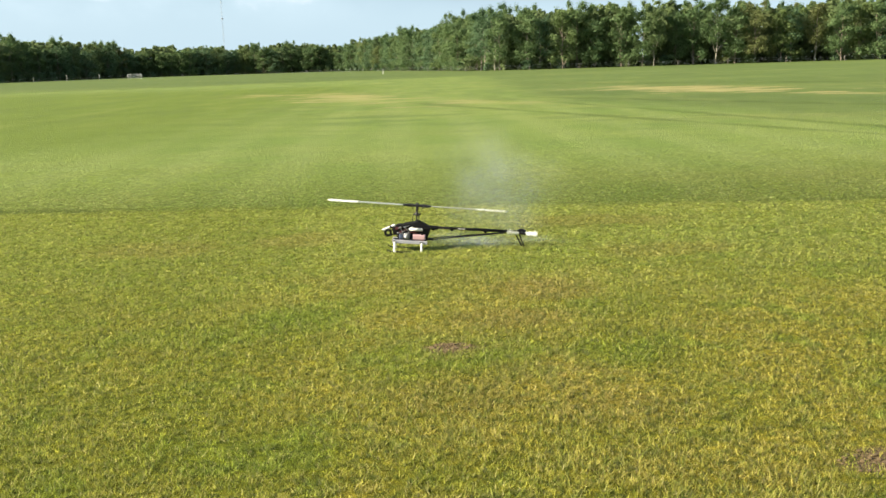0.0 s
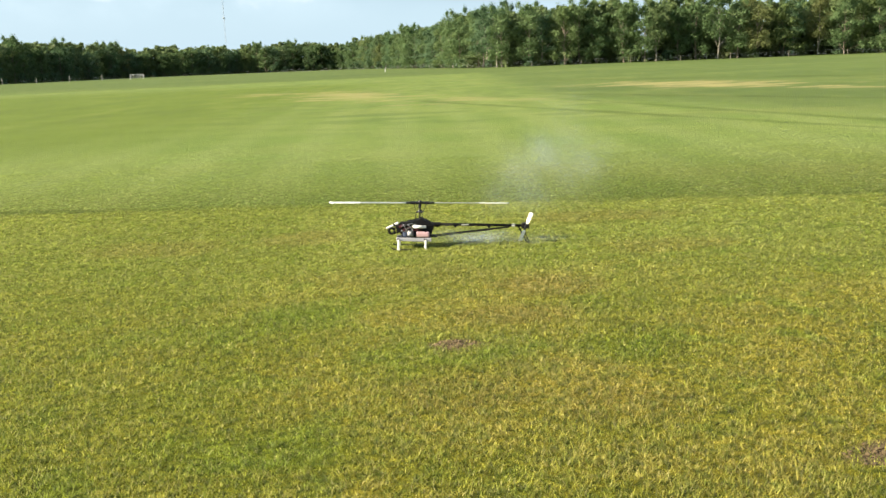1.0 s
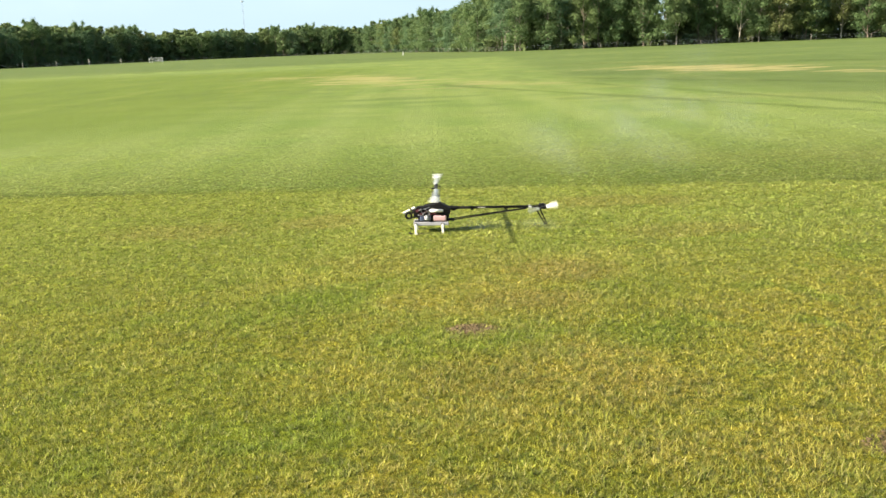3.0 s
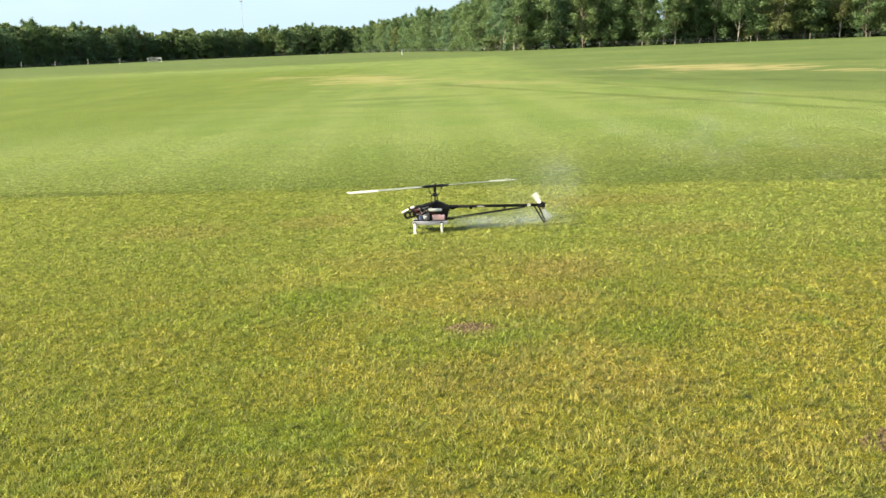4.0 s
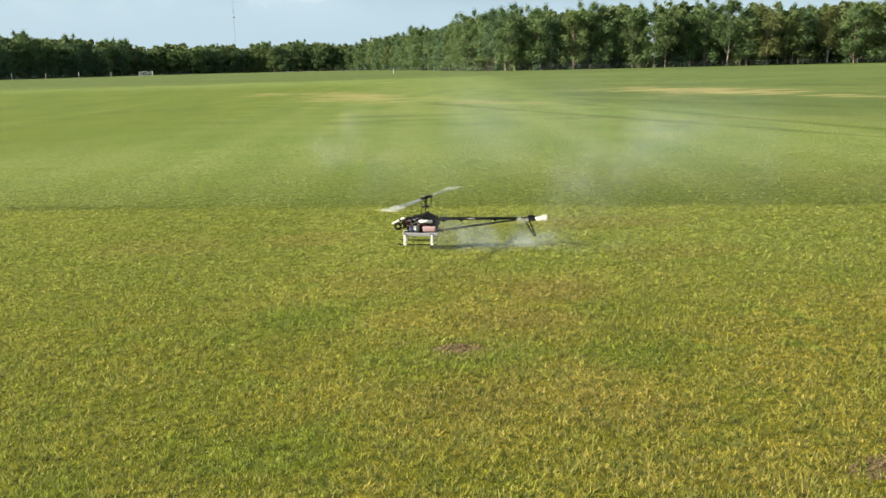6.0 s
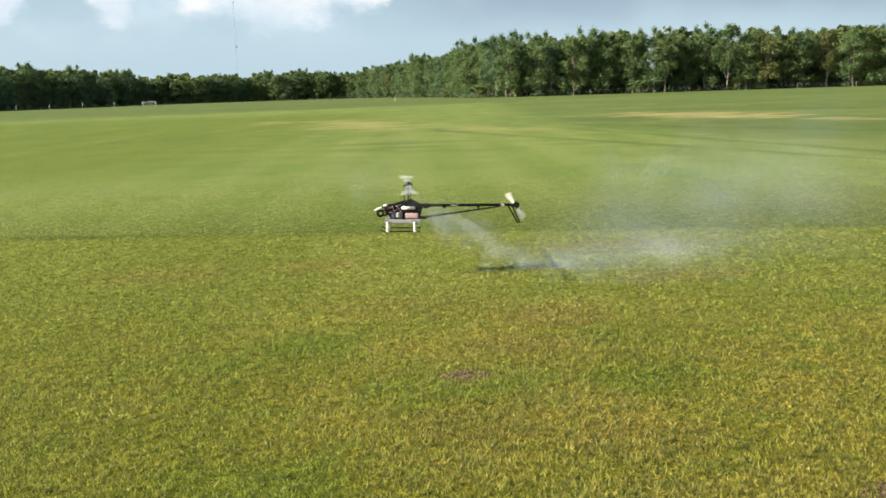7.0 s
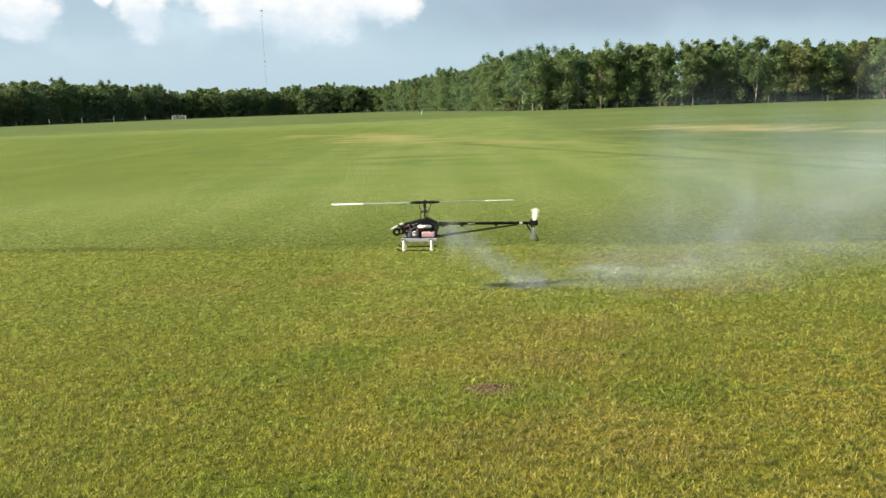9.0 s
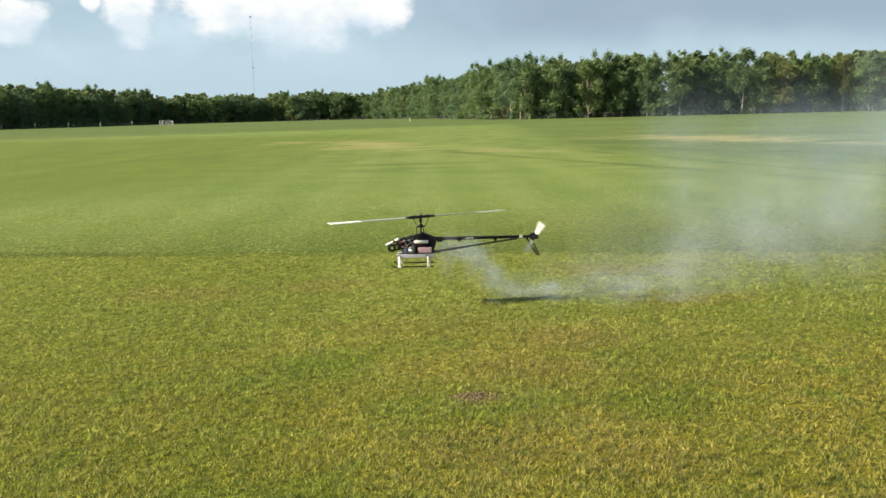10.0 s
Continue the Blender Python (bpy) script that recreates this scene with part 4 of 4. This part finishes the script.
    for s in (-1, 1):
        bm = bmesh.new()
        rows = []
        for r, w in ((0.028, 0.016), (0.045, 0.028), (0.120, 0.030), (0.137, 0.018)):
            rows.append([bm.verts.new((s * r, -0.006 + yy + q * 0.35 * s, q)) for q, yy in ((-w * 0.5, 0), (0, 0.002), (w * 0.5, 0), (0, -0.002))])
        for a, b in zip(rows, rows[1:]):
            for k in range(4):
                bm.faces.new((a[k], b[k], b[(k + 1) % 4], a[(k + 1) % 4]))
        bm.faces.new(rows[0])
        bm.faces.new(rows[-1][::-1])
        bmesh.ops.recalc_face_normals(bm, faces=bm.faces[:])
        part("tail_blade", bm, BLADE_WHITE, tail, "white plastic tail rotor blade")
    return heli, rotor, tail


# time, x, y, z, nose-up tilt, heading
FLIGHT = [
    (0, -0.300, 7.665, -0.006, 4.9, 0.7), (0.5, -0.297, 7.668, -0.006, 3.8, 0.7), (1, -0.295, 7.668, -0.006, 3.3, 0.6), (1.5, -0.292, 7.675, -0.006, 3.0, 0.6),
    (2, -0.292, 7.677, -0.006, 2.4, 0.7), (2.5, -0.293, 7.68, -0.006, 1.8, 0.7), (4, -0.289, 7.68, -0.005, 1.0, 0.6), (4.5, -0.286, 7.675, -0.006, 2.5, 0.6),
    (5, -0.284, 7.68, -0.006, 2.6, 0.7), (5.5, -0.280, 7.685, -0.005, 1.8, 0.7), (5.7, -0.280, 7.69, -0.002, 1.6, 0.7), (6.1, -0.29, 7.71, 0.10, 1.0, 0.6),
    (6.5, -0.34, 7.74, 0.30, 0.8, 0.5), (6.8, -0.398, 7.753, 0.392, 1.07, 0.32), (7, -0.457, 7.693, 0.423, 1.5, 0.39), (7.5, -0.574, 7.599, 0.263, 3.0, 0.54),
    (8, -0.621, 7.578, 0.292, 2.8, 0.49), (8.5, -0.608, 7.631, 0.213, 2.85, 0.82), (9, -0.530, 7.556, 0.393, 1.23, 0.74), (9.5, -0.465, 7.482, 0.413, 0.45, 0.67),
    (10, -0.431, 7.273, 0.365, -0.12, 0.72)]


def flight_at(t):
    for a, b in zip(FLIGHT, FLIGHT[1:]):
        if t <= b[0]:
            f = max(0.0, (t - a[0]) / (b[0] - a[0]))
            return [p + (q - p) * f for p, q in zip(a[1:], b[1:])]
    return list(FLIGHT[-1][1:])


# ================= smoke =================
def puff_mesh(seed, size, count, material, flat=1.0):
    """A soft rigid clump of thin smoke sheets."""
    rnd = random.Random(seed)
    bm = bmesh.new()
    uv = bm.loops.layers.uv.new("UVMap")
    for k in range(count):
        c = Vector((rnd.gauss(0, 0.42), rnd.gauss(0, 0.42), rnd.gauss(0, 0.34))) * size
        r = size * rnd.uniform(0.55, 1.0)
        m = Matrix.Translation(c) @ pose(0, 0, 0, 90 + rnd.uniform(-35, 35), 0, rnd.uniform(-40, 40)) @ Matrix.Diagonal((r * rnd.uniform(0.9, 1.35), r, r, 1))
        m = Matrix.Diagonal((1.0 / flat, 1.0, flat, 1)) @ m
        mid = bm.verts.new(m @ Vector((0, 0, 0.12)))
        rim = [bm.verts.new(m @ Vector((math.cos(a), math.sin(a), 0))) for a in (math.tau * j / 14 for j in range(14))]
        for j in range(14):
            f = bm.faces.new((mid, rim[j], rim[(j + 1) % 14]))
            f.smooth = True
            for loop, (u, v) in zip(f.loops, ((0.5, 0.5), (0.5 + 0.5 * math.cos(math.tau * j / 14), 0.5 + 0.5 * math.sin(math.tau * j / 14)),
                                              (0.5 + 0.5 * math.cos(math.tau * (j + 1) / 14), 0.5 + 0.5 * math.sin(math.tau * (j + 1) / 14)))):
                loop[uv].uv = (u, v)
    me = bpy.data.meshes.new("puff")
    bm.to_mesh(me)
    bm.free()
    me.materials.append(material)
    return me


PUFFS = []


def build_smoke():
    """Each puff: mesh, then rows of time and place."""
    root = new("exhaust_smoke")
    tagged(root, "thin bluish-white exhaust smoke drifting over the lawn", "smoke", kind="stuff")
    thin = [puff_mesh(200 + k, 0.165, 6, SMOKE_JET) for k in range(4)]
    creep = [puff_mesh(260 + k, 0.15, 6, SMOKE_LOW, 0.55) for k in range(4)]
    mid = [puff_mesh(220 + k, 0.36, 6, SMOKE_MID) for k in range(4)]
    wide = [puff_mesh(240 + k, 0.95, 6, SMOKE_HAZE) for k in range(4)]
    rnd = random.Random(21)

    def add(mesh, rows):
        ob = new("puff", mesh)
        ob.parent = root
        tilt = rnd.uniform(-25, 25)
        roll = 0.0 if mesh in creep else 6.0 if tilt > 0 else -6.0
        tilt = tilt * 0.15 if mesh in creep else tilt
        rows = sorted(rows)
        if rows[0][0] > 0:
            rows.insert(0, (0, *rows[0][1:]))
        if rows[-1][0] < 10:
            a, b = rows[-2], rows[-1]
            k = min(3.0, (10 - b[0]) / max(0.2, b[0] - a[0])) * 0.6 if b[3] > 0 else 0.0
            rows.append((10, *(q + (q - p) * k for p, q in zip(a[1:], b[1:]))))
        PUFFS.append((ob, [(t, pose(x, y, z, 0, tilt + roll * t, 0)) for t, x, y, z in rows]))

    # the column that already hangs behind the tail as the clip opens
    for k in range(18):
        x, y, z = 0.42 + rnd.gauss(0, 0.16), 8.3 + rnd.uniform(-0.2, 0.6), 0.05 + 0.75 * k / 17
        vx, vy, vz = 0.12 + 0.75 * rnd.random() + 0.12 * k / 17, 0.25 + 1.0 * rnd.random(), -0.06 + 0.34 * rnd.random()
        add(rnd.choice(mid), [(0, x, y, z), (1, x + vx, y + vy, z + vz), (2.5, x + 2.6 * vx, y + 2.8 * vy, z + 2.2 * vz), (3.6, x + 4.0 * vx, y + 4.6 * vy, z + 2.6 * vz - 0.3), (5.2, x + 6.5 * vx, y + 7.5 * vy, -1.6)])
    # idling: low puffs that creep along the ground under the boom and soak into the sward
    n = 48
    for k in range(n):
        born = -0.9 + 6.6 * k / n
        if 1.3 < born < 3.0 and k % 4:
            continue
        sx, sy = rnd.uniform(0.7, 1.2), rnd.uniform(-0.05, 0.5)
        path = []
        for age, dx, dy, dz in ((-0.034, 0.16, 0.03, -0.6), (0, 0.16, 0.03, 0.09), (0.10, 0.24, 0.04, 0.08), (0.4, 0.42 * sx, 0.10 * sy, 0.04), (0.9, 0.85 * sx, 0.35 * sy, 0.03), (1.3, 1.05 * sx, 0.5 * sy, -0.10), (1.7, 1.10 * sx, 0.5 * sy, -0.6)):
            path.append((born + age, -0.28 + dx, 7.70 + dy, dz))
        early = [p for p in path if p[0] <= 0]
        if early:
            a = early[-1]
            b = path[len(early)] if len(early) < len(path) else a
            f = (0 - a[0]) / max(1e-3, b[0] - a[0])
            path = [(0, *(p + (q - p) * f for p, q in zip(a[1:], b[1:])))] + path[len(early):]
        add(rnd.choice(creep), path)
        if born < 0.9:
            add(rnd.choice(creep), [(t, x + 0.12, y + 0.08, z) for t, x, y, z in path])
    for k in range(20):
        born = 3.25 + 1.4 * k / 20
        out, away = rnd.uniform(0.8, 1.3), rnd.uniform(0.0, 0.3)
        add(rnd.choice(creep), [(born - 0.034, -0.1, 7.72, -0.6), (born, -0.08, 7.72, 0.08), (born + 0.25, 0.25 * out, 7.78, 0.06), (born + 0.6, 0.62 * out, 7.8 + away, 0.06), (born + 0.9, 0.95 * out, 7.9 + away, -0.02), (born + 1.2, 1.1 * out, 8.0 + away, -0.6)])
    # spinning up: haze pressed out from under the rotor to both sides
    for k in range(21):
        born = 3.3 + 1.9 * k / 20
        d = rnd.uniform(0.6, 1.2)
        if k % 3 == 1:
            born = 3.75 + 1.0 * k / 20
            x, y = -0.45 + rnd.uniform(-0.2, 0.2), 8.3 + rnd.uniform(0, 0.5)
            rows = [(born, x, y, -1.1), (born + 0.35, x, y + 0.1, 0.10), (born + 1.2, x - 0.7 * d, y + 0.7, 0.20 + 0.4 * d), (born + 2.2, x - 0.8 * d, y + 2.0, 0.25 + 0.6 * d), (born + 3.4, x, y + 4, -1.4)]
        else:
            x, y = 0.50 + rnd.uniform(-0.3, 0.4), 8.0 + rnd.uniform(0, 0.4)
            rows = [(born, x, y, -1.1), (born + 0.35, x + 0.1, y, 0.05), (born + 1.1, x + 0.9 * d, y + 0.5, 0.15 + 0.35 * d), (born + 2.6, x + 2.2 * d, y + 2.0, 0.30 + 0.6 * d), (born + 4.5, x + 5 * d, y + 5, -1.4)]
        add(rnd.choice(mid), rows)
    for k in range(9):
        born = 4.1 + 0.10 * k
        x, y = -1.0 + 0.55 * k + rnd.uniform(-0.2, 0.2), 9.0 + rnd.uniform(0, 0.7)
        add(rnd.choice(wide), [(born, x, y, -2.2), (born + 0.7, x, y + 0.3, 0.55), (born + 1.8, x + 0.5, y + 1.5, 0.85), (born + 3.4, x + 2, y + 4, -2.4)])
    # hovering: a jet from the pipe that strikes the lawn
    n = 230
    for k in range(n):
        born = 5.72 + 4.3 * k / n
        fx, fy, fz = flight_at(born)[:3]
        ex, ey, ez = fx + 0.20, fy + 0.03, fz + 0.115
        w = 0.10 * math.sin(born * 5.0) + 0.06 * math.sin(born * 11.0) + rnd.uniform(-0.05, 0.05)
        gx, gy = fx + 0.95 + w, fy + 0.12 + rnd.uniform(-0.10, 0.10)
        hit = 0.22 + 0.5 * fz
        out = rnd.uniform(0.8, 1.2)
        add(rnd.choice(thin), [(born - 0.034, ex, ey, -0.45), (born, ex, ey, ez), (born + hit * 0.3, ex + 0.18, ey, ez - 0.02), (born + hit * 0.7, (ex + gx) / 2 + 0.08, ey, ez * 0.55), (born + hit, gx, gy, 0.05),
                               (born + hit + 0.14, gx + 0.25 * out, gy + 0.03, 0.0), (born + hit + 0.3, gx + 0.35 * out, gy + 0.05, -0.45)])
        if k % 3 == 0:
            start, veer, lift = born + hit, rnd.uniform(-0.45, 0.5), rnd.uniform(0.02, 0.16)
            add(rnd.choice(creep), [(start - 0.1, gx - 0.1, gy, -0.6), (start, gx, gy, 0.03), (start + 0.35, gx + 0.6 * out, gy + 0.4 * veer, lift), (start + 0.8, gx + 1.3 * out, gy + veer, lift + 0.05), (start + 1.3, gx + 1.9 * out, gy + 1.3 * veer, -0.6)])
    # and runs out over the ground, rising as it slows
    n = 74
    for k in range(n):
        born = 5.8 + 4.15 * k / n
        x, y = 0.45 + rnd.uniform(-0.15, 1.1), 7.42 + rnd.uniform(-0.25, 0.5)
        out, up = rnd.uniform(0.55, 1.3), rnd.uniform(0.0, 0.45)
        add(rnd.choice(mid), [(born - 0.35, x - 0.1, y, -1.3), (born, x, y, -0.10), (born + 0.6, x + 0.65 * out, y + 0.05, 0.02 + up * 0.2), (born + 1.5, x + 1.6 * out, y + 0.5, 0.10 + up * 0.7), (born + 3.0, x + 3.0 * out, y + 2.4, 0.25 + 1.5 * up), (born + 6, x + 6 * out, y + 7, 0.8 + 2.5 * up)])
    n = 40
    for k in range(n):
        born = 6.0 + 3.7 * k / n
        x, y = 0.9 + rnd.uniform(-0.1, 2.7) * min(1.0, (born - 5.4) / 1.6), 8.3 + rnd.uniform(-0.5, 0.9)
        out, up = rnd.uniform(0.5, 1.2), rnd.uniform(0.0, 0.9)
        add(rnd.choice(wide), [(born - 0.6, x - 0.2, y, -2.4), (born, x, y, -0.45), (born + 0.9, x + 0.8 * out, y + 0.4, -0.10 + 0.4 * up), (born + 2.0, x + 1.8 * out, y + 1.8, 0.10 + 0.9 * up), (born + 3.6, x + 3.3 * out, y + 4.5, 0.3 + 1.6 * up)])
    # the high veil that the wash throws up beyond the tail and that drifts towards the wood
    n = 24
    for k in range(n):
        born = 6.3 + 2.9 * k / n
        x, y, up = 2.9 + rnd.uniform(-0.5, 1.8), 9.2 + rnd.uniform(-0.6, 1.6), rnd.uniform(0.2, 1.0)
        add(rnd.choice(wide), [(born - 0.8, x - 0.6, y - 0.3, -2.4), (born, x - 0.1, y, -0.2), (born + 0.8, x + 0.5, y + 0.5, 0.1 + 0.6 * up), (born + 1.8, x + 1.1, y + 1.4, 0.2 + 1.1 * up), (born + 3.6, x + 2.2, y + 3.5, 0.3 + 1.8 * up)])


SMOKE_JET, SMOKE_LOW = smoke_material("smoke_jet", 0.062, 3.0), smoke_material("smoke_low", 0.055, 3.0)
SMOKE_MID, SMOKE_HAZE = smoke_material("smoke_mid", 0.026, 1.6), smoke_material("smoke_haze", 0.023, 0.8, (0.55, 0.67, 0.84, 1))

build_ground()
build_woods()
build_fence()
build_mast()
HELI, ROTOR, TAIL = build_helicopter()
build_smoke()
build_earth()
build_grass()

# blade angles in degrees at given times
ROTOR_TURN = [(0, -5), (0.1, 90), (0.2, -17), (0.3, 16), (0.4, 48), (0.5, 62), (0.6, 60), (0.7, 45), (0.8, 28), (0.9, 16), (1, 5), (1.5, 70), (2, 65), (2.5, 33), (4, 22), (4.5, 52), (5, 68),
              (5.5, 55), (7, 93), (7.5, 94), (8, 94), (8.5, 31), (8.6, -18), (8.7, 58), (8.8, -5), (8.9, 80), (9, 8), (9.1, 100), (9.2, 10), (9.3, -72), (9.5, -62), (10, 25)]
TAIL_TURN = [(0, 0), (0.1, 20), (0.2, 135), (0.3, 135), (0.4, 120), (0.5, 0), (0.6, -5), (0.7, 120), (0.8, 75), (0.9, 130), (1, 70), (1.5, 5), (2, 130), (2.5, 140), (4, 120), (4.5, 65), (5, 40),
             (5.5, 130), (7, 125), (7.5, 125), (8, 50), (8.5, 115), (9, 85), (9.5, 75), (10, 60)]


def spin(marks, pace):
    """Angle at every frame of the clip: always forwards, near pace(t) degrees a frame, through the marks modulo half a turn."""
    angle, rows = marks[0][1], [(0.0, marks[0][1])]
    for (t0, a0), (t1, a1) in zip(marks, marks[1:]):
        n = frame(t1) - frame(t0)
        need = (a0 - a1) % 180
        turns = max(0, round((pace((t0 + t1) / 2) * n - need) / 180))
        total = need + 180 * turns
        while total / n >= 88:
            total -= 180
        for k in range(1, n + 1):
            rows.append((t0 + k / FPS, angle - total * k / n))
        angle -= total
    return rows


def motions():
    walk(HELI, [(t, pose(x, y, z, 0, tilt, turn)) for t, x, y, z, tilt, turn in FLIGHT])
    walk(ROTOR, [(t, pose(*ROTOR_AT, 0, 0, a)) for t, a in spin(ROTOR_TURN, lambda t: 10 if t < 1.2 else 16 if t < 3 else 22 if t < 6 else 36)])
    walk(TAIL, [(t, pose(*TAIL_AT, 0, -a, 0)) for t, a in spin(TAIL_TURN, lambda t: 36 if t < 2.6 else 82)])
    for ob, rows in PUFFS:
        walk(ob, rows)


motions()
